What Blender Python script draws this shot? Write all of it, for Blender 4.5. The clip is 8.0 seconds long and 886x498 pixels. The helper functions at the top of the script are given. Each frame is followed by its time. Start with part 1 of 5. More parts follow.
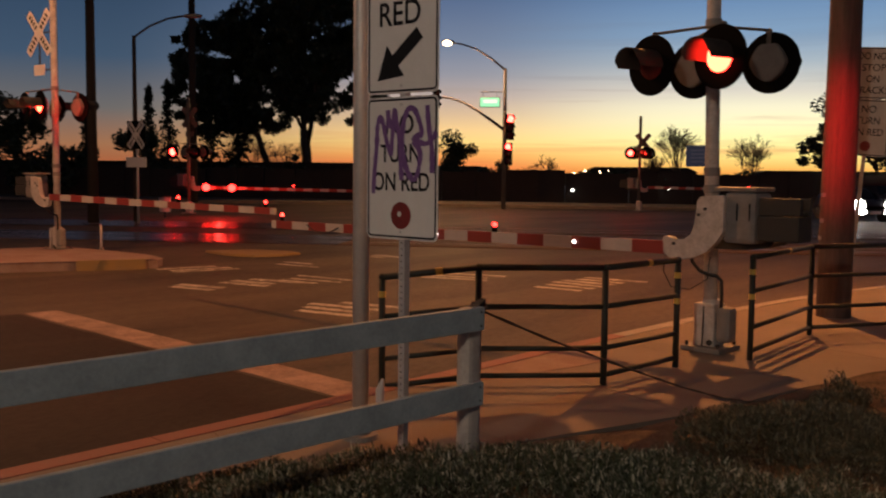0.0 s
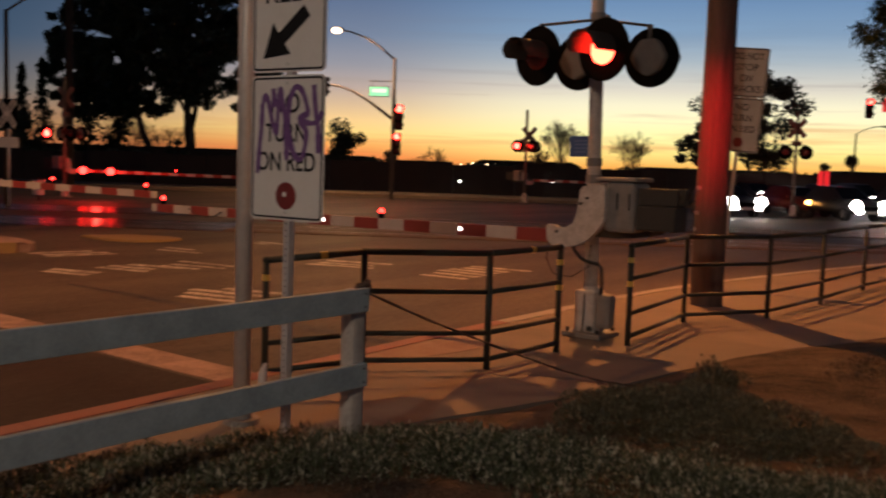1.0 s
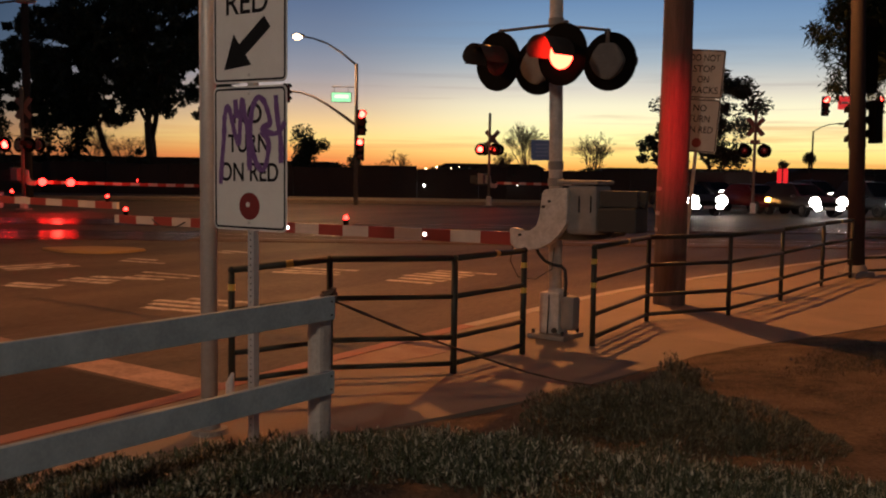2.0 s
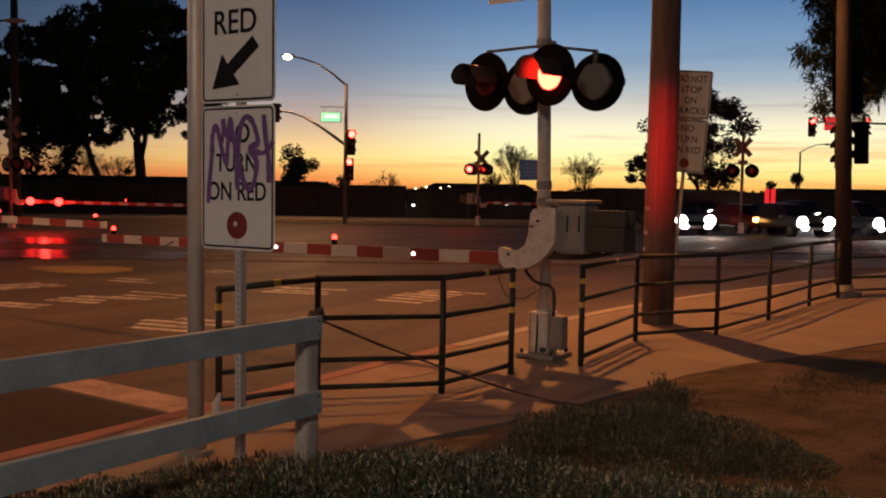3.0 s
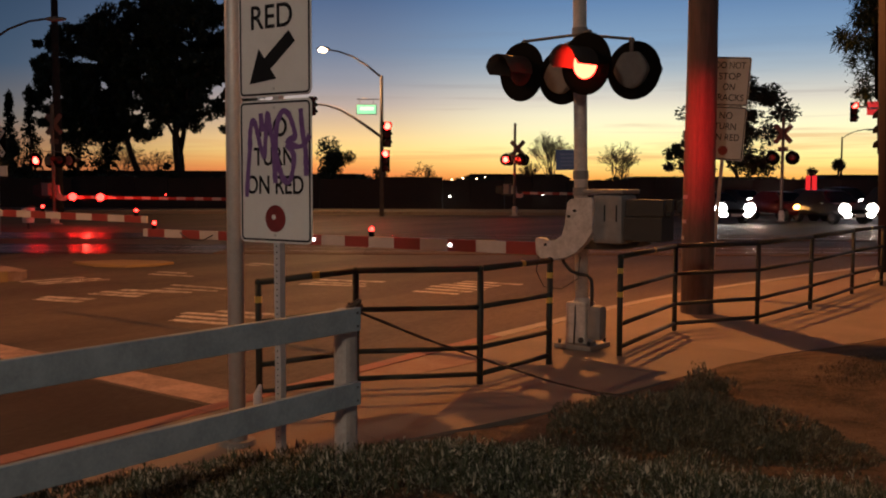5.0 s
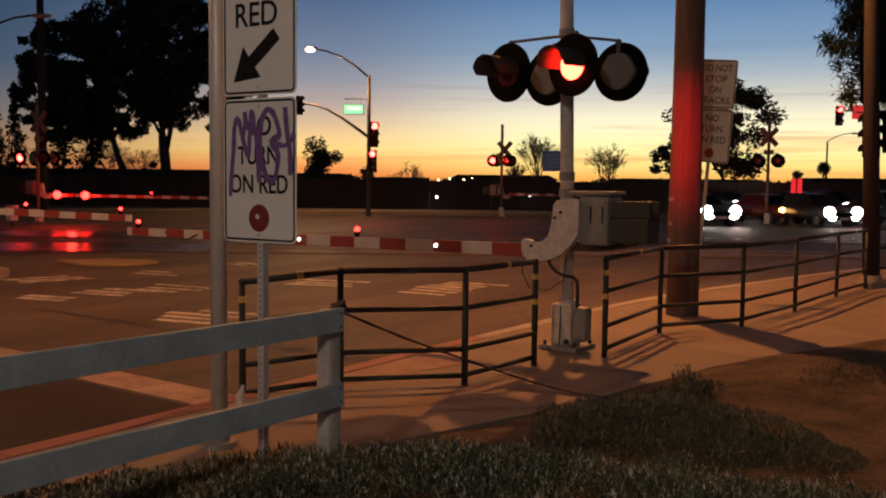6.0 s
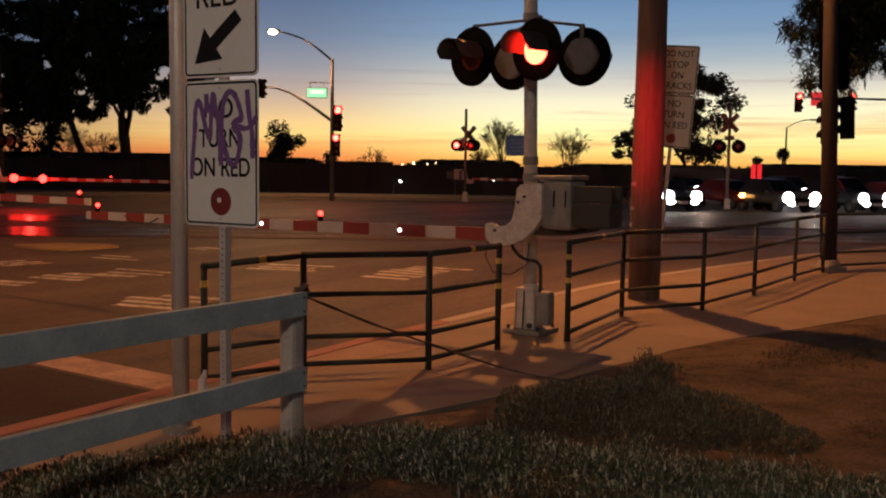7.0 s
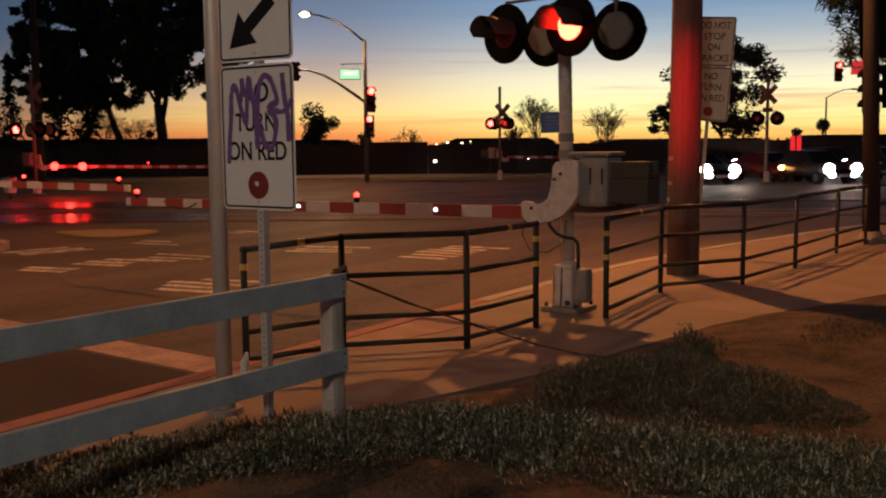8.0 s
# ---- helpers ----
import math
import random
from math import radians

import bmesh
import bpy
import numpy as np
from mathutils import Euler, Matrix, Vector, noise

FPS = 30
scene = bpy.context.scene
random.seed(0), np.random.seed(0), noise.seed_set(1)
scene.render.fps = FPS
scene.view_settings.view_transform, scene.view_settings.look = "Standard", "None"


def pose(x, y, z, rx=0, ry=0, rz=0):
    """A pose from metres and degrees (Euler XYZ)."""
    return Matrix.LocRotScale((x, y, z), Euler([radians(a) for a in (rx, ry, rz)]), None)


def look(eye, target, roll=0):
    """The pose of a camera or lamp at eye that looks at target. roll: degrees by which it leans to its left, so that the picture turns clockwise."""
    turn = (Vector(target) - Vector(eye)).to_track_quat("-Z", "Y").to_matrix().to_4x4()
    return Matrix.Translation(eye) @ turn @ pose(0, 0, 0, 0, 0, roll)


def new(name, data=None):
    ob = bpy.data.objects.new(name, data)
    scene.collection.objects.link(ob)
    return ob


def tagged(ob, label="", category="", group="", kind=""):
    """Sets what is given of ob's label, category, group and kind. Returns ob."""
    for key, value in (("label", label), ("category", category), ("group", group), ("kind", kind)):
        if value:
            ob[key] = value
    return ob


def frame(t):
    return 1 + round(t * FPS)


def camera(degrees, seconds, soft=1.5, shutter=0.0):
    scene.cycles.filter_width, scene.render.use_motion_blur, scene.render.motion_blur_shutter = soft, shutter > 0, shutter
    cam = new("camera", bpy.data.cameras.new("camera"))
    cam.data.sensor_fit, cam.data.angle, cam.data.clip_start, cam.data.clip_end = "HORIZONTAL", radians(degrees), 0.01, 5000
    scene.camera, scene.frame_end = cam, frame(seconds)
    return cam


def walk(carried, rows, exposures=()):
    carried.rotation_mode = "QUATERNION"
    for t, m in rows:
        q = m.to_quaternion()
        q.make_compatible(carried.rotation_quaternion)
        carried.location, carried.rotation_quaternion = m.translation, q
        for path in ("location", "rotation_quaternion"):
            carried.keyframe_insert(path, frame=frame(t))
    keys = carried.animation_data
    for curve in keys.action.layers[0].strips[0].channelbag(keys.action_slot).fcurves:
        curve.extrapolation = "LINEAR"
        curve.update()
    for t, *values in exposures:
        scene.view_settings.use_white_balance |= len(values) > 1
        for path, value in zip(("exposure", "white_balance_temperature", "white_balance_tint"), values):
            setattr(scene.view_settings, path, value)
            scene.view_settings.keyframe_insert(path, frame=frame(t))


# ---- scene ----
cam = camera(49.6, 8.0, 2.0, 0.6)
PATH = [
    (0, (0.074, 0.116, 1.862), (-0.242, 2.085, 1.703), 0.6),
    (0.2, (0.068, 0.105, 1.868), (-0.271, 2.070, 1.716), 0.5),
    (0.3, (0.070, 0.105, 1.867), (-0.277, 2.068, 1.715), 0.5),
    (0.4, (0.074, 0.107, 1.864), (-0.272, 2.070, 1.690), 0.8),
    (0.5, (0.083, 0.113, 1.863), (-0.257, 2.073, 1.655), 1.4),
    (0.7, (0.118, 0.12, 1.844), (-0.157, 2.09, 1.634), 0.4),
    (0.8, (0.098, 0.085, 1.823), (-0.096, 2.065, 1.624), 1.3),
    (1, (0.086, 0.12, 1.807), (0.004, 2.111, 1.634), 1.9),
    (1.2, (0.099, 0.098, 1.808), (0.051, 2.09, 1.63), 1.4),
    (1.5, (0.104, 0.083, 1.814), (0.07, 2.074, 1.636), 1.0),
    (1.7, (0.099, 0.053, 1.824), (0.073, 2.046, 1.653), 0.9),
    (2.8, (0.105, 0.061, 1.83), (0.119, 2.056, 1.682), 0.8),
    (3, (0.11, 0.055, 1.826), (0.12, 2.052, 1.704), 0.9),
    (3.5, (0.114, 0.062, 1.828), (0.054, 2.056, 1.678), -0.1),
    (4, (0.116, 0.061, 1.828), (0.036, 2.055, 1.689), -0.6),
    (4.2, (0.111, 0.041, 1.833), (0.032, 2.035, 1.703), -0.5),
    (5.3, (0.109, 0.044, 1.827), (0.048, 2.038, 1.683), 0.4),
    (5.5, (0.118, 0.061, 1.827), (0.064, 2.056, 1.69), 0.4),
    (6, (0.121, 0.076, 1.827), (0.082, 2.07, 1.687), 0.6),
    (6.5, (0.123, 0.059, 1.821), (0.113, 2.053, 1.67), 0.4),
    (7, (0.121, 0.081, 1.822), (0.158, 2.074, 1.651), 0.8),
    (7.5, (0.124, 0.084, 1.829), (0.128, 2.073, 1.619), -0.7),
    (8, (0.113, 0.077, 1.822), (0.075, 2.065, 1.608), -0.5),
]
walk(cam, [(t, look(eye, target, roll)) for t, eye, target, roll in PATH])

# ---------------------------------------------------------------- world and light
def lin(r, g, b):
    """Linear colour from 0-255 display values."""
    return tuple((c / 255 / 12.92 if c / 255 <= 0.04045 else ((c / 255 + 0.055) / 1.055) ** 2.4) for c in (r, g, b)) + (1.0,)


def ramp_node(nt, stops, fac):
    node = nt.nodes.new("ShaderNodeValToRGB")
    ramp = node.color_ramp
    while len(ramp.elements) < len(stops):
        ramp.elements.new(0.5)
    for el, (p, c) in zip(ramp.elements, stops):
        el.position, el.color = p, c
    nt.links.new(fac, node.inputs[0])
    return node.outputs[0]


def math_node(nt, op, a, b=None, c=None, clamp=False):
    node = nt.nodes.new("ShaderNodeMath")
    node.operation, node.use_clamp = op, clamp
    for i, v in enumerate((a, b, c)):
        if v is None:
            continue
        if isinstance(v, (int, float)):
            node.inputs[i].default_value = v
        else:
            nt.links.new(v, node.inputs[i])
    return node.outputs[0]


def mix_node(nt, fac, a, b, blend="MIX"):
    node = nt.nodes.new("ShaderNodeMix")
    node.data_type, node.blend_type = "RGBA", blend
    for i, v in ((0, fac), (6, a), (7, b)):
        if isinstance(v, (int, float)):
            node.inputs[i].default_value = v
        elif isinstance(v, tuple):
            node.inputs[i].default_value = v if len(v) == 4 else (*v, 1)
        else:
            nt.links.new(v, node.inputs[i])
    return node.outputs[2]


def noise_node(nt, vec, scale, detail=4, rough=0.55, warp=0.0):
    node = nt.nodes.new("ShaderNodeTexNoise")
    node.inputs["Scale"].default_value, node.inputs["Detail"].default_value = scale, detail
    node.inputs["Roughness"].default_value, node.inputs["Distortion"].default_value = rough, warp
    if vec is not None:
        nt.links.new(vec, node.inputs["Vector"])
    return node.outputs[0]


world = bpy.data.worlds.new("dusk_sky")
scene.world = world
scene.view_settings.exposure = 0.10
world.use_nodes = True
wn = world.node_tree
wn.nodes.clear()
w_out = wn.nodes.new("ShaderNodeOutputWorld")
w_bg = wn.nodes.new("ShaderNodeBackground")
w_co = wn.nodes.new("ShaderNodeTexCoord")
w_sep = wn.nodes.new("ShaderNodeSeparateXYZ")
wn.links.new(w_co.outputs["Generated"], w_sep.inputs[0])
elev = math_node(wn, "MULTIPLY", math_node(wn, "MAXIMUM", w_sep.outputs[2], 0.0), 2.0, clamp=True)
SUNSET = radians(17)
flat = math_node(wn, "SQRT", math_node(wn, "ADD", math_node(wn, "MULTIPLY", w_sep.outputs[0], w_sep.outputs[0]),
                                       math_node(wn, "ADD", math_node(wn, "MULTIPLY", w_sep.outputs[1], w_sep.outputs[1]), 1e-5)))
along = math_node(wn, "DIVIDE", math_node(wn, "ADD", math_node(wn, "MULTIPLY", w_sep.outputs[0], math.sin(SUNSET)),
                                          math_node(wn, "MULTIPLY", w_sep.outputs[1], math.cos(SUNSET))), flat)
def nearness(lo, hi):
    """How near a direction lies to the sunset's azimuth, from 0 at cosine lo to 1 at hi."""
    node = wn.nodes.new("ShaderNodeMapRange")
    node.interpolation_type = "SMOOTHSTEP"
    for i, v in ((1, lo), (2, hi), (3, 0.0), (4, 1.0)):
        node.inputs[i].default_value = v
    wn.links.new(along, node.inputs[0])
    return node.outputs[0]


to_glow, to_side = nearness(0.905, 0.992), nearness(0.70, 0.92)
glow = ramp_node(wn, [(0.0, lin(244, 160, 74)), (0.014, lin(253, 188, 96)), (0.038, lin(255, 228, 136)), (0.073, lin(255, 246, 174)),
                      (0.108, lin(255, 246, 198)), (0.136, lin(246, 238, 204)), (0.165, lin(220, 213, 197)), (0.223, lin(166, 179, 189)),
                      (0.273, lin(130, 158, 187)), (0.367, lin(94, 128, 170)), (0.6, lin(38, 58, 88)), (1.0, lin(14, 22, 36))], elev)
side = ramp_node(wn, [(0.0, lin(222, 112, 62)), (0.014, lin(238, 136, 74)), (0.036, lin(248, 170, 92)), (0.06, lin(255, 214, 130)),
                      (0.085, lin(250, 208, 142)), (0.12, lin(218, 186, 150)), (0.155, lin(186, 166, 156)), (0.20, lin(150, 149, 158)),
                      (0.26, lin(116, 129, 152)), (0.367, lin(80, 101, 136)), (0.6, lin(30, 44, 68)), (1.0, lin(14, 22, 36))], elev)
dull = ramp_node(wn, [(0.0, lin(166, 88, 52)), (0.05, lin(156, 108, 76)), (0.12, lin(106, 102, 100)), (0.22, lin(63, 82, 104)),
                      (0.4, lin(43, 63, 88)), (0.6, lin(22, 32, 46)), (1.0, lin(12, 18, 28))], elev)
sky = mix_node(wn, to_side, dull, mix_node(wn, to_glow, side, glow))
# long thin cloud streaks low over the horizon
w_scale = wn.nodes.new("ShaderNodeMapping")
w_scale.inputs["Scale"].default_value = (1.1, 1.1, 30.0)
w_scale.inputs["Rotation"].default_value = (0.0, radians(0.6), 0.0)
wn.links.new(w_co.outputs["Generated"], w_scale.inputs[0])
streak = noise_node(wn, w_scale.outputs[0], 2.3, 5, 0.58, 0.3)
streak_f = ramp_node(wn, [(0.49, (0, 0, 0, 1)), (0.63, (1, 1, 1, 1))], streak)
low = ramp_node(wn, [(0.0, (0.35, 0.35, 0.35, 1)), (0.05, (0.5, 0.5, 0.5, 1)), (0.13, (0.72, 0.72, 0.72, 1)), (0.22, (0.22, 0.22, 0.22, 1)), (0.34, (0.06, 0.06, 0.06, 1)), (0.5, (0, 0, 0, 1))], elev)
s_fac = math_node(wn, "MULTIPLY", streak_f, low)
cloud = ramp_node(wn, [(0.0, lin(206, 96, 52)), (0.04, lin(232, 140, 76)), (0.08, lin(240, 176, 108)), (0.13, lin(192, 166, 140)), (0.22, lin(132, 138, 152)), (0.4, lin(76, 98, 130))], elev)
cloud = mix_node(wn, to_side, dull, cloud)
sky = mix_node(wn, s_fac, sky, cloud)
wn.links.new(sky, w_bg.inputs[0])
w_bg.inputs[1].default_value = 1.0
wn.links.new(w_bg.outputs[0], w_out.inputs[0])

STREET_AZ = -35.0                       # the street's turn about z
LAMP = Vector((2.30, 16.8, 8.2))         # sodium street light on the timber pole


def lamp(name, kind, m, energy, colour, size=0.1, cone=150, blend=0.4):
    d = bpy.data.lights.new(name, kind)
    d.energy, d.color = energy, colour
    if kind == "SPOT":
        d.spot_size, d.spot_blend = radians(cone), blend
    d.shadow_soft_size = size
    ob = new(name, d)
    ob.matrix_world = m
    return ob


SODIUM = (1.0, 0.345, 0.085)
ROAD_FILL = Vector((-11.6, 13.0, 9.0))   # unseen lamps added to fill the road and the signs facing the camera
REAR_FILL = Vector((-4.6, -11.0, 7.6))
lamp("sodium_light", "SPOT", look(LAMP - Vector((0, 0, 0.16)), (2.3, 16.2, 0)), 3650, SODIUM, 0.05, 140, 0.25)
lamp("road_fill_light", "SPOT", look(ROAD_FILL - Vector((0, 0, 0.16)), (-8.5, 16.5, 0)), 2250, (1.0, 0.43, 0.18), 0.2, 165, 0.5)
lamp("rear_fill_light", "SPOT", look(REAR_FILL - Vector((0, 0, 0.16)), (0, 0, 0)), 2650, (1.0, 0.78, 0.60), 0.3, 165, 0.5)
lamp("far_street_light", "SPOT", look((-8.2, 52.6, 8.9), (-7.0, 46, 0)), 3200, (1.0, 0.50, 0.20), 0.1, 170, 0.2)

# ---------------------------------------------------------------- materials
def material(name, base, second=None, scale=6.0, fine=60.0, rough=0.6, metal=0.0, bump=0.15, amount=0.6, random_piece=0.0, spec=0.5, stretch=(1, 1, 1), bump_dist=0.01, turn=None):
    mat = bpy.data.materials.new(name)
    mat.use_nodes = True
    nt = mat.node_tree
    bsdf = nt.nodes["Principled BSDF"]
    co = nt.nodes.new("ShaderNodeTexCoord")
    mp = nt.nodes.new("ShaderNodeMapping")
    mp.inputs["Scale"].default_value = stretch
    if turn is not None:
        mp.vector_type = "TEXTURE"
        mp.inputs["Rotation"].default_value = (0, 0, radians(turn))
    nt.links.new(co.outputs["Object"], mp.inputs[0])
    vec = mp.outputs[0]
    big, small = noise_node(nt, vec, scale, 5, 0.6, 0.4), noise_node(nt, vec, fine, 4, 0.6)
    second = second or tuple(c * 0.55 for c in base)
    f = math_node(nt, "ADD", math_node(nt, "MULTIPLY", big, 0.65), math_node(nt, "MULTIPLY", small, 0.35))
    f = ramp_node(nt, [(0.36, (0, 0, 0, 1)), (0.64, (1, 1, 1, 1))], f)
    col = mix_node(nt, math_node(nt, "MULTIPLY", f, amount), tuple(base), tuple(second))
    if random_piece:
        info = nt.nodes.new("ShaderNodeObjectInfo")
        v = math_node(nt, "MULTIPLY_ADD", info.outputs["Random"], random_piece * 2, 1 - random_piece)
        hsv = nt.nodes.new("ShaderNodeHueSaturation")
        nt.links.new(v, hsv.inputs["Value"])
        nt.links.new(col, hsv.inputs["Color"])
        col = hsv.outputs[0]
    nt.links.new(col, bsdf.inputs["Base Color"])
    r = math_node(nt, "MULTIPLY_ADD", small, 0.25, rough - 0.12, clamp=True)
    nt.links.new(r, bsdf.inputs["Roughness"])
    bsdf.inputs["Metallic"].default_value = metal
    bsdf.inputs["Specular IOR Level"].default_value = spec
    if bump:
        b = nt.nodes.new("ShaderNodeBump")
        b.inputs["Strength"].default_value, b.inputs["Distance"].default_value = bump, bump_dist
        nt.links.new(math_node(nt, "ADD", small, math_node(nt, "MULTIPLY", big, 0.6)), b.inputs["Height"])
        nt.links.new(b.outputs[0], bsdf.inputs["Normal"])
    return mat


def emitter(name, colour, strength):
    mat = bpy.data.materials.new(name)
    mat.use_nodes = True
    bsdf = mat.node_tree.nodes["Principled BSDF"]
    bsdf.inputs["Base Color"].default_value = (*[min(1, c) * 0.5 for c in colour], 1)
    bsdf.inputs["Emission Color"].default_value = (*colour, 1)
    bsdf.inputs["Emission Strength"].default_value = strength
    return mat


def leaf_material(name, a, b, c):
    mat = bpy.data.materials.new(name)
    mat.use_nodes = True
    nt = mat.node_tree
    bsdf = nt.nodes["Principled BSDF"]
    geo = nt.nodes.new("ShaderNodeNewGeometry")
    col = ramp_node(nt, [(0.0, (*a, 1)), (0.6, (*b, 1)), (1.0, (*c, 1))], geo.outputs["Random Per Island"])
    nt.links.new(col, bsdf.inputs["Base Color"])
    bsdf.inputs["Roughness"].default_value = 0.55
    return mat


M_ASPHALT = material("asphalt", (0.112, 0.084, 0.062), (0.027, 0.021, 0.017), 0.55, 42, 0.70, bump=0.35, amount=0.95, spec=0.25, stretch=(1, 5, 1), turn=-35)
M_DARKPATCH = material("darker_asphalt", (0.034, 0.023, 0.018), (0.014, 0.011, 0.009), 0.9, 42, 0.75, bump=0.35, amount=0.9, spec=0.2, stretch=(1, 4, 1), turn=-35)
M_PANEL = material("crossing_panel", (0.095, 0.060, 0.048), (0.045, 0.030, 0.025), 0.8, 30, 0.26, bump=0.04, spec=0.12)
M_DULLPANEL = material("dull_crossing_panel", (0.15, 0.105, 0.078), (0.06, 0.043, 0.033), 1.4, 30, 0.8, bump=0.2, spec=0.08)
M_CONCRETE = material("concrete", (0.208, 0.170, 0.137), (0.130, 0.106, 0.086), 1.1, 45, 0.85, bump=0.3, random_piece=0.05)
M_KERB = material("kerb_concrete", (0.34, 0.31, 0.28), (0.22, 0.20, 0.18), 2.0, 40, 0.85, bump=0.3)
M_REDKERB = material("red_kerb_paint", (0.25, 0.080, 0.060), (0.18, 0.110, 0.085), 3.0, 35, 0.7, bump=0.3)
M_MEDIAN = material("red_stained_concrete", (0.29, 0.22, 0.185), (0.19, 0.105, 0.082), 1.6, 35, 0.85, bump=0.3, amount=0.9)
M_YELLOWKERB = material("yellow_kerb_paint", (0.27, 0.17, 0.055), (0.18, 0.14, 0.085), 2.5, 35, 0.7, bump=0.3)
M_LINE = material("worn_road_paint", (0.56, 0.51, 0.45), (0.085, 0.065, 0.05), 4.5, 18, 0.7, bump=0.2, amount=1.0)
M_EARTH = material("bare_earth", (0.155, 0.116, 0.084), (0.038, 0.030, 0.023), 1.9, 30, 0.95, bump=1.0, amount=1.0, spec=0.1, bump_dist=0.03)
M_DRY = leaf_material("dry_grass", (0.10, 0.075, 0.035), (0.17, 0.12, 0.06), (0.24, 0.18, 0.09))
M_SHRUB = leaf_material("shrub_leaf", (0.028, 0.038, 0.018), (0.072, 0.088, 0.044), (0.46, 0.45, 0.36))
M_BEDLEAF = leaf_material("dull_shrub_leaf", (0.032, 0.036, 0.019), (0.066, 0.068, 0.038), (0.21, 0.20, 0.14))
M_FAR_LEAF = leaf_material("tree_leaf", (0.018, 0.028, 0.016), (0.032, 0.046, 0.024), (0.05, 0.065, 0.035))
M_PINE = leaf_material("pine_needle", (0.010, 0.017, 0.010), (0.016, 0.025, 0.014), (0.026, 0.036, 0.018))
M_PINE.node_tree.nodes["Principled BSDF"].inputs["Specular IOR Level"].default_value = 0.1
M_BARK = material("bark", (0.085, 0.062, 0.047), (0.045, 0.034, 0.027), 3, 25, 0.9, bump=0.5, stretch=(1, 1, 0.25))
M_TWIG = material("bare_twig", (0.15, 0.10, 0.07), None, 3, 20, 0.9, bump=0.0)
M_TIMBER = material("weathered_timber_pole", (0.105, 0.074, 0.058), (0.042, 0.031, 0.024), 5, 40, 0.78, bump=0.55, stretch=(3, 3, 0.2), amount=0.9)
M_RAILWOOD = material("grey_painted_wood", (0.35, 0.43, 0.455), (0.21, 0.265, 0.285), 5, 45, 0.78, bump=0.3, amount=0.8)
M_POSTWOOD = material("pale_painted_post", (0.44, 0.41, 0.37), (0.27, 0.245, 0.22), 5, 45, 0.8, bump=0.3, amount=0.8)
M_PINKLINE = material("worn_reddish_paint", (0.37, 0.245, 0.20), (0.12, 0.082, 0.065), 2.4, 22, 0.8, bump=0.25, amount=0.9)
# far crossbuck blades: their dusk shade is put into this red-brown
M_DARKBUCK = material("dark_silhouette_blade", (0.16, 0.10, 0.085), (0.09, 0.06, 0.052), 5, 40, 0.7, bump=0.05)
M_GALV = material("galvanised_steel", (0.54, 0.525, 0.50), (0.38, 0.365, 0.345), 9, 60, 0.5, 0.25, bump=0.08)
# also on far masts and poles, with their silhouette's darkness in the colour
M_DULL = material("dull_brown_steel", (0.15, 0.13, 0.115), (0.09, 0.08, 0.07), 6, 50, 0.75, 0.0, bump=0.1, spec=0.2)
M_DARKPOLE = material("dark_weathered_pole", (0.055, 0.043, 0.035), (0.032, 0.026, 0.021), 4, 40, 0.85, 0.0, bump=0.3, spec=0.15)
M_BROWNPOLE = material("brown_grey_steel", (0.030, 0.025, 0.026), (0.02, 0.017, 0.017), 6, 50, 0.75, 0.0, bump=0.1, spec=0.2)
M_SILVER = material("silver_painted_steel", (0.58, 0.545, 0.50), (0.30, 0.265, 0.23), 7, 50, 0.6, 0.1, bump=0.15, amount=0.8)
M_CAST = material("cast_aluminium_housing", (0.23, 0.215, 0.20), (0.14, 0.128, 0.115), 8, 60, 0.65, 0.1, bump=0.2)
M_HOUSING = material("grey_lamp_housing", (0.17, 0.158, 0.148), (0.11, 0.10, 0.094), 8, 60, 0.7, 0.0, bump=0.15, spec=0.3)
M_WEIGHT = material("dark_counterweight_iron", (0.022, 0.024, 0.022), (0.036, 0.030, 0.026), 6, 40, 0.75, 0.0, bump=0.2)
M_FENCE = material("dark_green_fence_paint", (0.020, 0.028, 0.022), (0.034, 0.030, 0.024), 12, 70, 0.55, 0.0, bump=0.12, spec=0.3)
M_TAPE = material("yellow_reflective_tape", (0.62, 0.42, 0.06), (0.42, 0.30, 0.10), 14, 50, 0.45, bump=0.05)
M_BLACK = material("black_painted_metal", (0.0035, 0.0032, 0.003), (0.006, 0.0055, 0.005), 10, 60, 0.75, bump=0.08, spec=0.04)
M_HOOD = material("weathered_black_hood", (0.045, 0.038, 0.034), (0.028, 0.024, 0.022), 10, 60, 0.65, bump=0.1, spec=0.12)
M_BLACKSIGN = material("black_sign_ink", (0.010, 0.010, 0.011), (0.016, 0.016, 0.016), 10, 60, 0.7, bump=0.0, spec=0.15)
M_SIGN = material("white_sign_sheeting", (0.70, 0.68, 0.64), (0.60, 0.575, 0.53), 4, 60, 0.45, bump=0.04)
M_OLDSIGN = material("weathered_sign_sheeting", (0.42, 0.40, 0.36), (0.30, 0.28, 0.25), 3, 40, 0.6, bump=0.04)
M_SIGNBACK = material("bare_aluminium", (0.40, 0.40, 0.40), (0.30, 0.30, 0.30), 5, 60, 0.45, 0.7, bump=0.05)
M_SIGNRED = material("red_sign_disc", (0.20, 0.022, 0.018), (0.13, 0.018, 0.015), 9, 50, 0.5, bump=0.0)
M_SPRAY = material("purple_spray_paint", (0.13, 0.055, 0.19), (0.22, 0.12, 0.30), 12, 60, 0.6, bump=0.0)
M_TEXTBLUE = material("faded_blue_lettering", (0.11, 0.16, 0.32), (0.08, 0.12, 0.25), 8, 50, 0.5, bump=0.0)
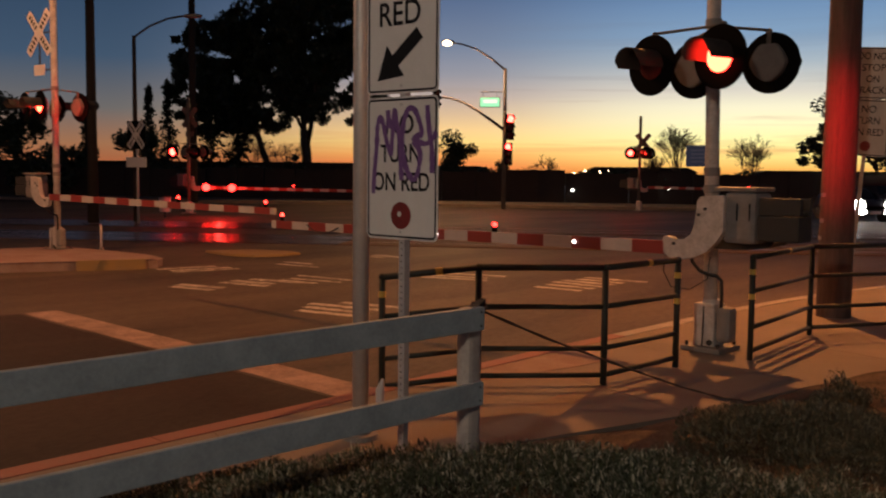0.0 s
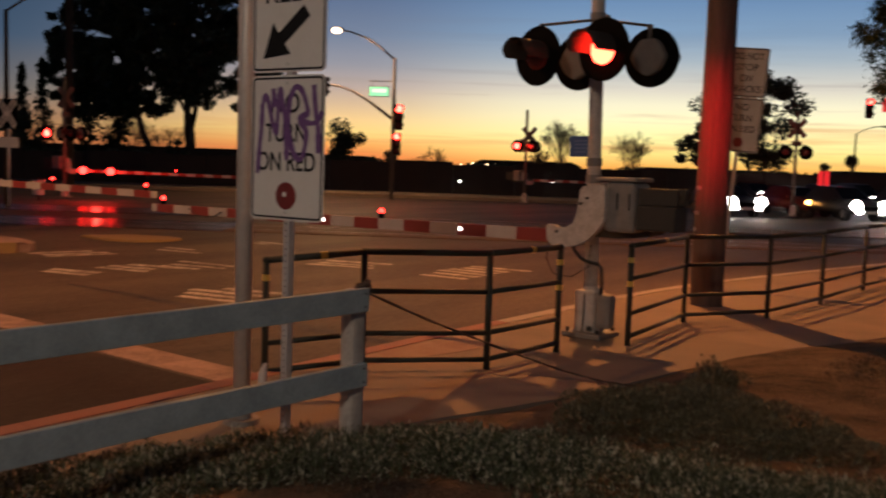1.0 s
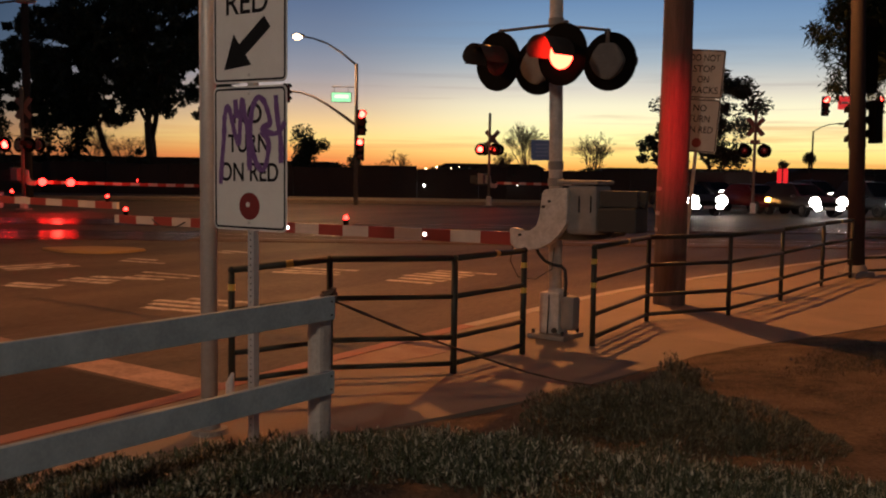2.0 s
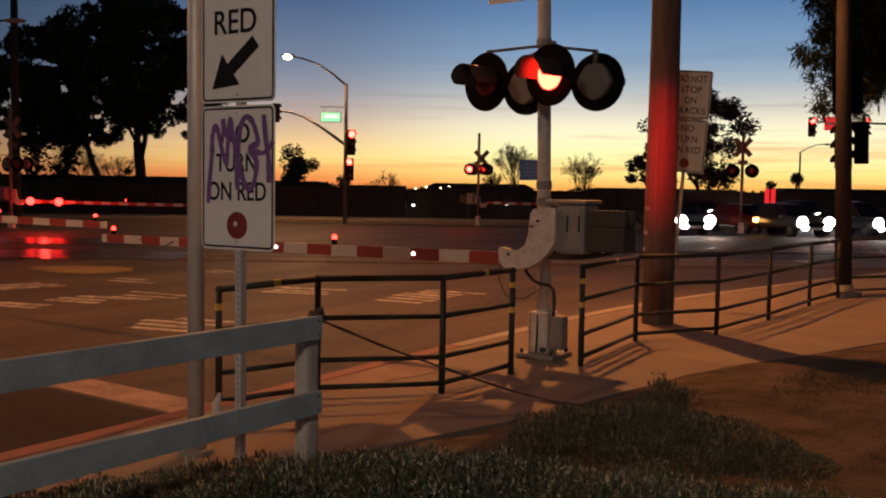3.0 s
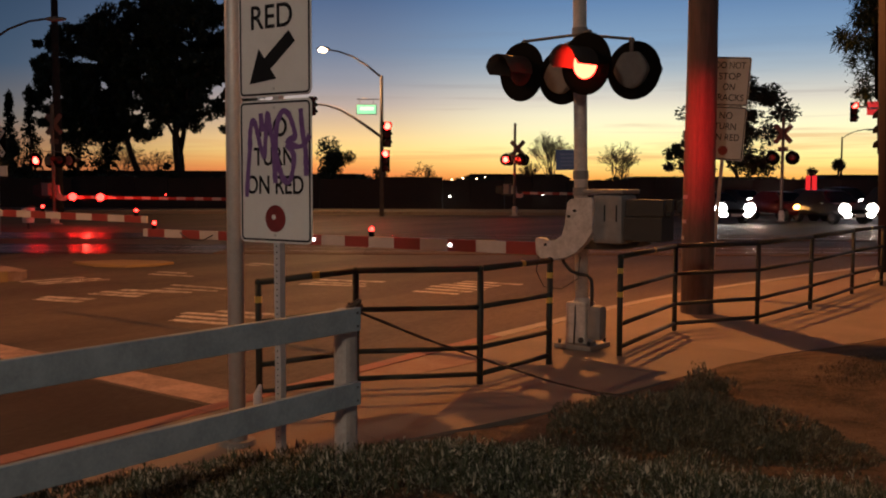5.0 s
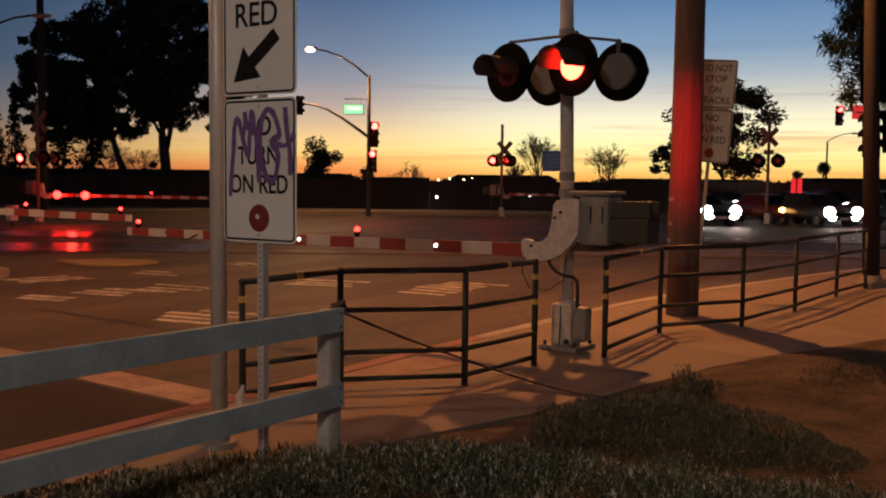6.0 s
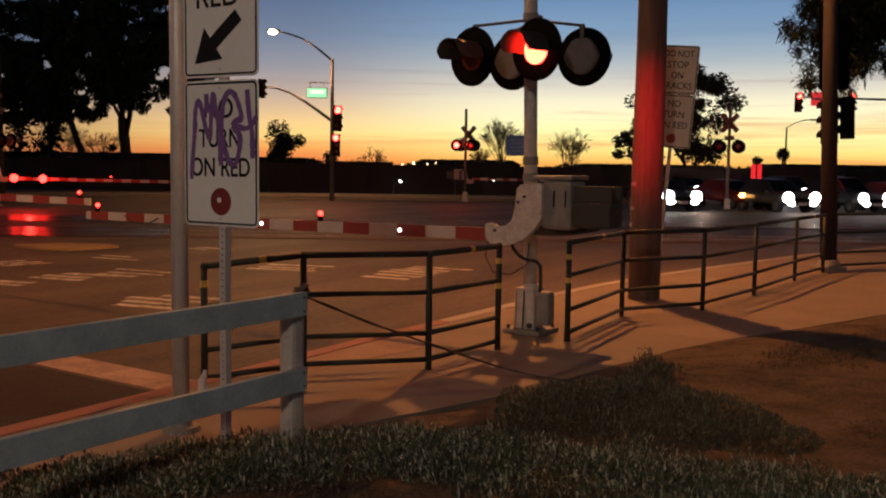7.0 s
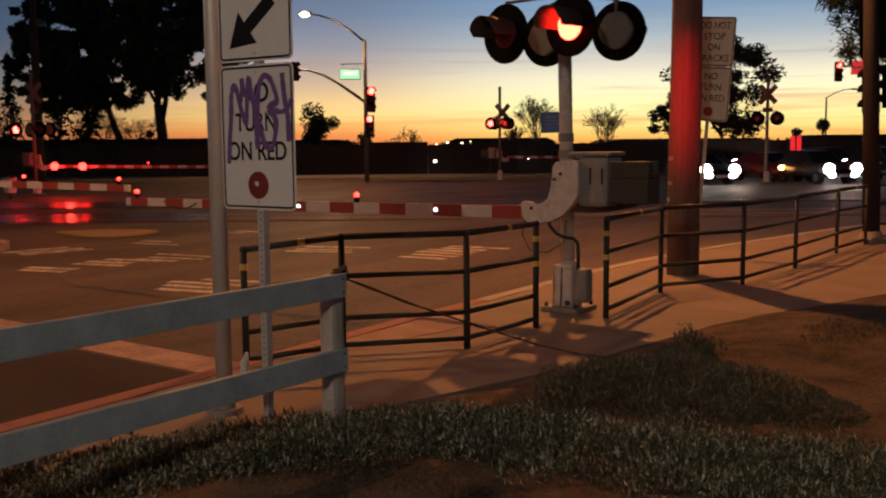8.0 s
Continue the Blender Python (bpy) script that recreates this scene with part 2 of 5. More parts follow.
M_SIGNBLUE = material("blue_sign", (0.05, 0.10, 0.26), (0.04, 0.07, 0.17), 8, 50, 0.5, bump=0.0)
M_ARMWHITE = material("white_reflective_stripe", (0.47, 0.43, 0.39), (0.36, 0.32, 0.29), 5, 50, 0.5, bump=0.04)
M_ARMRED = material("red_reflective_stripe", (0.26, 0.032, 0.024), (0.18, 0.035, 0.026), 6, 50, 0.5, bump=0.04)
M_LENSOFF = material("unlit_red_lens", (0.10, 0.012, 0.010), (0.06, 0.01, 0.01), 20, 80, 0.25, bump=0.1)
M_WALL = material("block_wall", (0.040, 0.029, 0.025), (0.024, 0.018, 0.016), 0.6, 12, 0.9, bump=0.3)
M_STEELRAIL = material("steel_rail", (0.34, 0.31, 0.29), (0.22, 0.17, 0.14), 2, 50, 0.28, 0.85, bump=0.05)
M_RUBBER = material("rubber", (0.02, 0.02, 0.021), None, 10, 60, 0.8, bump=0.1)
M_GLASS = material("dark_car_glass", (0.012, 0.013, 0.015), None, 3, 20, 0.12, bump=0.0)
M_CARDARK = material("dark_car_paint", (0.025, 0.027, 0.032), (0.03, 0.032, 0.036), 2, 40, 0.3, 0.2, bump=0.0)
M_CARGREY = material("grey_car_paint", (0.03, 0.03, 0.032), (0.026, 0.026, 0.027), 2, 40, 0.4, 0.2, bump=0.0)
M_CARRED = material("maroon_car_paint", (0.12, 0.02, 0.02), (0.10, 0.018, 0.018), 2, 40, 0.3, 0.2, bump=0.0)
M_CHROME = material("chrome", (0.6, 0.6, 0.6), None, 3, 20, 0.2, 0.9, bump=0.0)
M_WIRE = material("black_cable", (0.02, 0.017, 0.016), None, 6, 40, 0.6, bump=0.0)
M_ROPE = material("old_rope", (0.10, 0.068, 0.050), None, 30, 120, 0.9, bump=0.4)
M_BIN = material("white_enamel", (0.6, 0.58, 0.55), None, 6, 40, 0.5, bump=0.05)
E_RED = emitter("lit_red_lens", (1.0, 0.016, 0.0075), 60.0)
E_REDDIM = emitter("lit_arm_lamp", (1.0, 0.012, 0.009), 26.0)
E_REDFAR = emitter("lit_far_red_lens", (1.0, 0.007, 0.005), 115.0)
E_REDBEAM = emitter("bright_red_lens", (1.0, 0.020, 0.015), 60.0)
E_REDARM = emitter("lit_far_arm_lamp", (1.0, 0.012, 0.009), 24.0)
E_HEAD = emitter("lit_headlamp", (1.0, 0.93, 0.85), 20.0)
E_AMBER = emitter("lit_amber_lamp", (1.0, 0.45, 0.10), 14.0)
E_WHITE = emitter("lit_white_lamp", (1.0, 0.95, 0.85), 8.0)
E_GLINT = emitter("dim_white_glow", (1.0, 0.92, 0.85), 6.0)
E_STREET = emitter("lit_street_lamp", (1.0, 0.60, 0.32), 12.0)
E_GREEN = emitter("lit_green_name_sign", (0.30, 0.80, 0.42), 1.25)
E_PALE = emitter("lit_pale_sign_text", (0.90, 1.0, 0.74), 1.1)
E_MARKER = emitter("red_marker_glow", (1.0, 0.03, 0.035), 0.75)

# ---------------------------------------------------------------- mesh helpers
def finish(name, bm, mat, smooth=False):
    me = bpy.data.meshes.new(name)
    bmesh.ops.recalc_face_normals(bm, faces=bm.faces)
    bm.to_mesh(me)
    bm.free()
    me.materials.append(mat)
    if smooth:
        for p in me.polygons:
            p.use_smooth = True
    return me


def thing(name, label, category, m=None, group="", kind=""):
    ob = new(name)
    ob.empty_display_size = 0.2
    ob.matrix_world = m if m is not None else Matrix.Identity(4)
    return tagged(ob, label, category, group, kind)


def part(name, bm, mat, parent, label="", smooth=False):
    ob = new(name, finish(name, bm, mat, smooth))
    ob.parent = parent
    if label:
        tagged(ob, label)
    return ob


def solid(name, bm, mat, label, category, kind="", group="", smooth=False, m=None):
    ob = new(name, finish(name, bm, mat, smooth))
    if m is not None:
        ob.matrix_world = m
    return tagged(ob, label, category, group, kind)


def box(bm, c, s, rz=0.0, bevel=0.0, rx=0.0, ry=0.0):
    r = bmesh.ops.create_cube(bm, size=1)
    vs = r["verts"]
    bmesh.ops.scale(bm, vec=s, verts=vs)
    if bevel:
        es = list({e for v in vs for e in v.link_edges})
        out = bmesh.ops.bevel(bm, geom=es, offset=bevel, segments=2, affect="EDGES", profile=0.6)
        vs = list({v for f in out["faces"] for v in f.verts} | {v for v in vs if v.is_valid})
    bmesh.ops.transform(bm, matrix=pose(*c, rx, ry, rz), verts=vs)
    return bm


def rod(bm, a, b, r0, r1=None, n=12, caps=True):
    a, b = Vector(a), Vector(b)
    d = b - a
    r1 = r0 if r1 is None else r1
    m = Matrix.Translation((a + b) / 2) @ d.to_track_quat("Z", "Y").to_matrix().to_4x4()
    bmesh.ops.create_cone(bm, cap_ends=caps, segments=n, radius1=r0, radius2=r1, depth=d.length, matrix=m)
    return bm


def pipe(bm, pts, r, n=8):
    """A tube through points with round joints."""
    pts = [Vector(p) for p in pts]
    rings = []
    up = Vector((0.13, 0.21, 0.97))
    for i, p in enumerate(pts):
        t = (pts[min(i + 1, len(pts) - 1)] - pts[max(i - 1, 0)]).normalized()
        s = t.cross(up)
        if s.length < 0.1:
            s = t.cross(Vector((1, 0, 0)))
        s.normalize()
        q = s.cross(t)
        rad = r[i] if isinstance(r, (list, tuple)) else r
        rings.append([bm.verts.new(p + (s * math.cos(k * math.tau / n) + q * math.sin(k * math.tau / n)) * rad) for k in range(n)])
    for a, b in zip(rings, rings[1:]):
        for k in range(n):
            bm.faces.new((a[k], a[(k + 1) % n], b[(k + 1) % n], b[k]))
    bm.faces.new(rings[0][::-1])
    bm.faces.new(rings[-1])
    return bm


def prism(bm, outline, m, depth):
    """A plate of that outline in the local xz plane, from y 0 to depth."""
    lo = [bm.verts.new(m @ Vector((x, 0, z))) for x, z in outline]
    hi = [bm.verts.new(m @ Vector((x, depth, z))) for x, z in outline]
    bm.faces.new(lo)
    bm.faces.new(hi[::-1])
    k = len(outline)
    for i in range(k):
        bm.faces.new((lo[i], hi[i], hi[(i + 1) % k], lo[(i + 1) % k]))
    return bm


def rounded(w, h, r, n=5):
    pts = []
    for cx, cz, a in ((w / 2 - r, h / 2 - r, 0), (-w / 2 + r, h / 2 - r, 90), (-w / 2 + r, -h / 2 + r, 180), (w / 2 - r, -h / 2 + r, 270)):
        for i in range(n):
            t = radians(a + 90 * i / (n - 1))
            pts.append((cx + r * math.cos(t), cz + r * math.sin(t)))
    return pts


def lettering(name, text, cap, width, m, mat, parent, bold=0.0):
    """Raised letters of that cap height and overall width, centred on m's xz plane."""
    cu = bpy.data.curves.new(name, "FONT")
    cu.body, cu.size, cu.extrude, cu.offset = text, 0.2, 0.0008, bold
    tmp = bpy.data.objects.new(name, cu)
    scene.collection.objects.link(tmp)
    bpy.context.view_layer.update()
    me = bpy.data.meshes.new_from_object(tmp.evaluated_get(bpy.context.evaluated_depsgraph_get()))
    bpy.data.objects.remove(tmp)
    me.name = name
    me.materials.clear()
    me.materials.append(mat)
    xs_, ys_ = [v.co.x for v in me.vertices], [v.co.y for v in me.vertices]
    kx, ky = width / (max(xs_) - min(xs_)), cap / (max(ys_) - min(ys_))
    me.transform(Matrix.Diagonal((kx, ky, 1, 1)) @ Matrix.Translation((-(max(xs_) + min(xs_)) / 2, -(max(ys_) + min(ys_)) / 2, 0)))
    ob = new(name, me)
    ob.parent = parent
    ob.matrix_local = m @ pose(0, 0, 0, 90)
    return ob


def quads(name, centres, along, across, mat, parent=None, label="", category="", kind="stuff", tip=0.25):
    """Many small leaves: each a folded rhomb of two triangles, from arrays of centres, half lengths and half widths."""
    n = len(centres)
    v = np.empty((n, 4, 3))
    v[:, 0], v[:, 1], v[:, 2], v[:, 3] = centres - along, centres + across - along * tip, centres + along, centres - across - along * tip
    me = bpy.data.meshes.new(name)
    idx = np.arange(n * 4).reshape(n, 4)
    me.from_pydata(v.reshape(-1, 3).tolist(), [], idx.tolist())
    me.materials.append(mat)
    ob = new(name, me)
    if parent:
        ob.parent = parent
    if label or kind:
        tagged(ob, label, category, "", kind)
    return ob


def unit(rng, n):
    v = rng.normal(size=(n, 3))
    return v / np.linalg.norm(v, axis=1)[:, None]

# ---------------------------------------------------------------- ground
KERB = [(-9.5, -3.9), (-3.45, 5.29), (-1.97, 7.55), (-0.70, 9.65), (0.82, 11.95), (2.22, 14.1), (3.6, 15.9), (5.6, 18.0), (8.3, 20.7), (15, 26.4)]
INNER = [(-7.4, -5.2), (-2.6, 4.55), (-1.4, 5.95), (-0.3, 6.75), (0.52, 7.3), (1.0, 7.9), (1.66, 8.5), (2.45, 9.55), (2.95, 9.97), (3.75, 10.52), (5.25, 11.6), (9.0, 14.6), (18, 22.2)]
ROAD_Z = -0.13


def resample(line, n):
    pts = [Vector((*p, 0)) for p in line]
    seg = [(b - a).length for a, b in zip(pts, pts[1:])]
    total, out = sum(seg), []
    for i in range(n + 1):
        s, k = total * i / n, 0
        while k < len(seg) - 1 and s > seg[k]:
            s -= seg[k]
            k += 1
        out.append(pts[k].lerp(pts[k + 1], min(1, s / seg[k])))
    return out


bm = bmesh.new()
box(bm, (0, 600, ROAD_Z - 0.25), (3600, 3600, 0.5))
solid("road", bm, M_ASPHALT, "worn dark asphalt road across the railway crossing", "road", "structure")

# pavement slabs between kerb and planting bed
pavement = thing("pavement", "buff concrete pavement beside the road, shadowed by railings", "pavement", kind="structure")
ko, ki = resample(KERB, 22), resample(INNER, 22)
for i in range(22):
    a, b, c, d = ko[i], ko[i + 1], ki[i + 1], ki[i]
    bm = bmesh.new()
    mid = (a + b + c + d) / 4
    top = [mid + (p - mid) * 0.997 for p in (a, b, c, d)]
    lo = [bm.verts.new((p.x, p.y, -0.3)) for p in top]
    hi = [bm.verts.new((p.x, p.y, 0.0)) for p in top]
    bm.faces.new(hi)
    bm.faces.new(lo[::-1])
    for k in range(4):
        bm.faces.new((lo[k], lo[(k + 1) % 4], hi[(k + 1) % 4], hi[k]))
    part("slab", bm, M_CONCRETE, pavement)


def kerb_run(name, line, n, mats, label, width=0.16, top=0.007):
    run = thing(name, label, "kerb", kind="structure")
    pts = resample(line, n)
    for i in range(n):
        a, b = pts[i], pts[i + 1]
        t = (b - a).normalized()
        s = Vector((-t.y, t.x, 0))
        a, b = a + t * 0.004, b - t * 0.004
        bm = bmesh.new()
        prof = [(-0.06, -0.3), (-0.06, top), (width * 0.75, top), (width * 0.93, top - 0.025), (width, -0.3)]
        r0 = [bm.verts.new(a + s * x + Vector((0, 0, z))) for x, z in prof]
        r1 = [bm.verts.new(b + s * x + Vector((0, 0, z))) for x, z in prof]
        bm.faces.new(r0)
        bm.faces.new(r1[::-1])
        for k in range(len(prof)):
            j = (k + 1) % len(prof)
            bm.faces.new((r0[k], r1[k], r1[j], r0[j]))
        part("kerb_stone", bm, mats(pts[i]), run)
    return run


kerb_run("kerb", KERB, 26, lambda p: M_REDKERB if p.y < 10.8 else M_KERB, "concrete kerb with faded red paint along the road")

# planting bed: earth rising gently from the pavement
bm = bmesh.new()
rows = []
ki = resample(INNER, 46)
for i, p in enumerate(ki):
    row = []
    for k in range(24):
        s = (k / 23) ** 1.6 * 26
        q = p + Vector((0.80, -0.60, 0)) * s
        rise = 0.24 * (1 - math.exp(-s / 1.6)) + 0.035 * noise.noise(q * 1.1) * min(1, s) + 0.012 * noise.noise(q * 5)
        row.append(bm.verts.new((q.x, q.y, 0.004 + rise if k else -0.008)))
    rows.append(row)
for a, b in zip(rows, rows[1:]):
    for k in range(23):
        bm.faces.new((a[k], a[k + 1], b[k + 1], b[k]))
solid("planting_bed", bm, M_EARTH, "bare brown earth bank behind the pavement", "ground", "structure", smooth=True)


def bed_height(x, y):
    best = min((Vector((x, y, 0)) - p).length for p in ki)
    return 0.24 * (1 - math.exp(-best / 1.6))


def road_mark(outline, name="road_marking", label="worn white road paint on asphalt", face=None):
    bm = bmesh.new()
    lo = [bm.verts.new((x, y, ROAD_Z - 0.002)) for x, y in outline]
    hi = [bm.verts.new((x, y, ROAD_Z + 0.005)) for x, y in outline]
    bm.faces.new(hi)
    for k in range(len(outline)):
        j = (k + 1) % len(outline)
        bm.faces.new((lo[k], lo[j], hi[j], hi[k]))
    return solid(name, bm, face or M_LINE, label, "road marking", "structure", smooth=False)


def bar(cx, cy, length, width, turn):
    t = Vector((math.cos(radians(turn)), math.sin(radians(turn)), 0))
    s = Vector((-t.y, t.x, 0))
    c = Vector((cx, cy, 0))
    return [tuple((c + t * a * length / 2 + s * b * width / 2).xy) for a, b in ((-1, -1), (1, -1), (1, 1), (-1, 1))]


ACROSS = 90 + 90 + STREET_AZ            # turn of a line across the street
road_mark(bar(-4.5, 10.15, 7.4, 0.46, ACROSS), "stop_line", "wide worn reddish-white stop line across the lane", M_PINKLINE)
# a darker asphalt sheet between the kerb and the stop line
road_mark([(-2.14, 8.14), (-7.70, 12.02), (-15.5, 2.0), (-9.7, -3.9), (-3.66, 5.33)], "dark_asphalt_patch", "darker asphalt before the stop line", M_DARKPATCH)
for cx, cy, count, length, step, turn in ((-7.9, 18.25, 3, 1.7, 0.34, 46), (-6.5, 15.4, 2, 0.9, 0.30, 160), (-5.8, 16.35, 3, 1.3, 0.36, 158), (-5.1, 17.05, 3, 1.3, 0.36, 156), (-3.6, 13.6, 4, 1.2, 0.36, 160),
                                          (-2.3, 18.2, 3, 1.3, 0.40, 164), (0.0, 17.6, 6, 1.5, 0.40, 150), (-4.9, 22.1, 2, 1.3, 0.40, 150), (-6.2, 19.8, 2, 1.2, 0.50, 158)):
    side_way = Vector((-math.sin(radians(turn)), math.cos(radians(turn)), 0))
    along_way = Vector((math.cos(radians(turn)), math.sin(radians(turn)), 0))
    for k in range(count):
        o = side_way * ((k - (count - 1) / 2) * step + random.uniform(-0.04, 0.04)) + along_way * random.uniform(-0.25, 0.25)
        road_mark(bar(cx + o.x, cy + o.y, length * random.uniform(0.6, 1.1), random.uniform(0.12, 0.22), turn + random.uniform(-4, 4)))

bm = bmesh.new()
apron = [(-1.28, 8.42), (-0.80, 9.30), (-0.08, 10.32), (0.14, 10.25), (0.24, 9.82), (-0.08, 9.38), (-0.50, 8.98), (-0.95, 8.55)]
lo = [bm.verts.new((x, y, -0.01)) for x, y in apron]
hi = [bm.verts.new((x, y, 0.005)) for x, y in apron]
bm.faces.new(hi)
for k in range(len(apron)):
    j = (k + 1) % len(apron)
    bm.faces.new((lo[k], lo[j], hi[j], hi[k]))
solid("painted_apron", bm, M_MEDIAN, "faded red paint spread over the pavement's edge", "pavement", "structure")

# railway: panels and rails let into the road
crossing = thing("railway_crossing", "two railway tracks sunk between smooth crossing panels", "railway", pose(0, 0, 0, 0, 0, 2), kind="structure")
for y0 in (27.2, 33.6):
    for x0 in range(-40, 41, 4):
        for dy in (-1.25, 0.0, 1.25):
            bm = bmesh.new()
            w = 1.32 if dy == 0 else 0.92
            box(bm, (x0, y0 + dy, ROAD_Z - 0.04 + 0.006), (3.97, w, 0.11))
            # dull copy from x -7 rightwards, keeping sky and headlight sheen off
            part("crossing_panel", bm, M_PANEL if x0 < -7 else M_DULLPANEL, crossing)
    for dy in (-0.72, 0.72):
        bm = bmesh.new()
        box(bm, (0, y0 + dy, ROAD_Z - 0.02), (84, 0.072, 0.09))
        part("rail", bm, M_STEELRAIL, crossing)


def island(name, outline, label, mat, top=0.02):
    bm = bmesh.new()
    n = len(outline)
    c = Vector((sum(p[0] for p in outline) / n, sum(p[1] for p in outline) / n, 0))
    lo = [bm.verts.new((x, y, -0.3)) for x, y in outline]
    mi = [bm.verts.new((x, y, top - 0.03)) for x, y in outline]
    hi = [bm.verts.new((c.x + (x - c.x) * 0.985, c.y + (y - c.y) * 0.975, top)) for x, y in outline]
    bm.faces.new(hi)
    for ra, rb in ((lo, mi), (mi, hi)):
        for k in range(n):
            j = (k + 1) % n
            bm.faces.new((ra[k], ra[j], rb[j], rb[k]))
    return solid(name, bm, mat, label, "traffic island", "structure")


island("median_island", [(-8.7, 18.3), (-8.8, 18.75), (-9.4, 19.4), (-12.2, 20.9), (-15.8, 16.4), (-22, 7.0), (-20.3, 5.9), (-14.6, 13.3), (-11.2, 16.6)], "raised concrete median with worn red paint", M_MEDIAN, 0.06)
bm = bmesh.new()
prism(bm, [(0, 0), (1.3, 0), (1.3, 0.20), (0, 0.20)], Matrix.Translation((-10.0, 17.45, ROAD_Z)) @ pose(0, 0, 0, 0, 0, 33), -0.14)
solid("median_nose", bm, M_YELLOWKERB, "yellow painted kerb at the end of the median", "kerb", "structure")
island("small_island", [(-8.5, 21.35), (-7.7, 21.15), (-7.15, 21.5), (-6.9, 22.1), (-7.3, 22.5), (-8.3, 22.7), (-9.3, 22.1)], "low yellow painted traffic island", M_YELLOWKERB, -0.075)
bm = bmesh.new()
box(bm, (0, 58.6, -0.06), (160, 6.0, 0.2))
solid("far_pavement", bm, M_CONCRETE, "far concrete pavement along the dark wall", "pavement", "structure")

# ---------------------------------------------------------------- railings
def railing(line, label, taped=(), drops=()):
    th = thing("railing", label, "railing", group="pedestrian railings")
    pts = [Vector((*p, -(drops[i] if i < len(drops) else 0))) for i, p in enumerate(line)]
    for i, p in enumerate(pts):
        bm = bmesh.new()
        rod(bm, p + Vector((0, 0, -0.05)), p + Vector((0, 0, 1.045)), 0.030, n=12)
        bmesh.ops.create_uvsphere(bm, u_segments=12, v_segments=6, radius=0.034, matrix=Matrix.Translation(p + Vector((0, 0, 1.045))))
        post = part("post", bm, M_FENCE, th, smooth=True)
        if i in taped:
            for z in (0.62, 0.87):
                bm = bmesh.new()
                rod(bm, p + Vector((0, 0, z)), p + Vector((0, 0, z + 0.055)), 0.0315, n=12)
                part("tape_band", bm, M_TAPE, post, "yellow reflective tape band")
    for a, b in zip(pts, pts[1:]):
        for z in (0.09, 0.33, 0.70, 1.045):
            bm = bmesh.new()
            rod(bm, a + Vector((0, 0, z)), b + Vector((0, 0, z)), 0.0245 if z < 1 else 0.029, n=10)
            rail = part("rail", bm, M_FENCE, th, smooth=True)
            if z > 1 and (a == pts[0] or b == pts[-1]) and taped:
                bm = bmesh.new()
                q = a.lerp(b, 0.55)
                t = (b - a).normalized()
                rod(bm, q + Vector((0, 0, z)), q + t * 0.06 + Vector((0, 0, z)), 0.0305, n=10)
                part("tape_band", bm, M_TAPE, rail, "yellow reflective tape band")
    return th


railing([(-1.74, 8.14), (-0.93, 8.35), (0.16, 8.62), (0.857, 9.58)], "dark green tubular railing with yellow tape bands on pavement", (0, 3), (0.085,))
railing([(1.635, 10.1), (2.57, 11.85), (3.755, 12.46), (4.97, 14.02), (6.31, 15.94), (7.35, 17.3)], "long dark green tubular railing beside timber pole", (0,))
railing([(7.75, 17.75), (9.4, 18.55), (11.2, 20.2)], "dark green tubular railing beyond the signal pole", ())

# grey timber rail fence at the bed's edge
fence = thing("rail_fence", "grey painted two-rail timber fence in low shrubs", "fence")
f_a, f_b = Vector((-0.66, 5.70, 0)), Vector((-3.09, 2.32, 0))
f_t = (f_b - f_a).normalized()
f_turn = math.degrees(math.atan2(f_t.y, f_t.x))
for s in (0.0, 2.9):
    p = f_a + f_t * s
    bm = bmesh.new()
    box(bm, (p.x, p.y, 0.485), (0.112, 0.112, 1.17), f_turn, 0.03)
    part("post", bm, M_POSTWOOD, fence, "pale painted timber post with rounded edges")
side = Vector((f_t.y, -f_t.x, 0)) * -0.077
for z in (1.01, 0.565):
    bm = bmesh.new()
    c = f_a + f_t * 2.06 + side + Vector((0, 0, z))
    box(bm, c, (4.18, 0.04, 0.14), f_turn, 0.006)
    part("rail", bm, M_RAILWOOD, fence)
for z in (1.01, 0.565):
    for dz in (-0.04, 0.04):
        bm = bmesh.new()
        c = f_a + side * 1.24 + Vector((0, 0, z + dz))
        rod(bm, c, c + side * 0.06, 0.007, n=8)
        part("nail_head", bm, M_WEIGHT, fence)

# ---------------------------------------------------------------- signs
def arrow_outline(sx, sz, ex, ez, w, head):
    a, b = Vector((sx, sz)), Vector((ex, ez))
    t = (b - a).normalized()
    s = Vector((-t.y, t.x))
    n = b - t * head
    return [tuple(v) for v in (a + s * w, n + s * w, n + s * head * 0.62, b, n - s * head * 0.62, n - s * w, a - s * w)]


def ring(bm, w, h, r, band, m, depth):
    """A rounded border band in the xz plane."""
    o, i = rounded(w, h, r), rounded(w - 2 * band, h - 2 * band, max(0.004, r - band))
    vo = [bm.verts.new(m @ Vector((x, 0, z))) for x, z in o]
    vi = [bm.verts.new(m @ Vector((x, 0, z))) for x, z in i]
    k = len(o)
    f = [bm.faces.new((vo[a], vo[(a + 1) % k], vi[(a + 1) % k], vi[a])) for a in range(k)]
    ex = bmesh.ops.extrude_face_region(bm, geom=f)
    bmesh.ops.translate(bm, vec=m.to_3x3() @ Vector((0, depth, 0)), verts=[v for v in ex["geom"] if isinstance(v, bmesh.types.BMVert)])


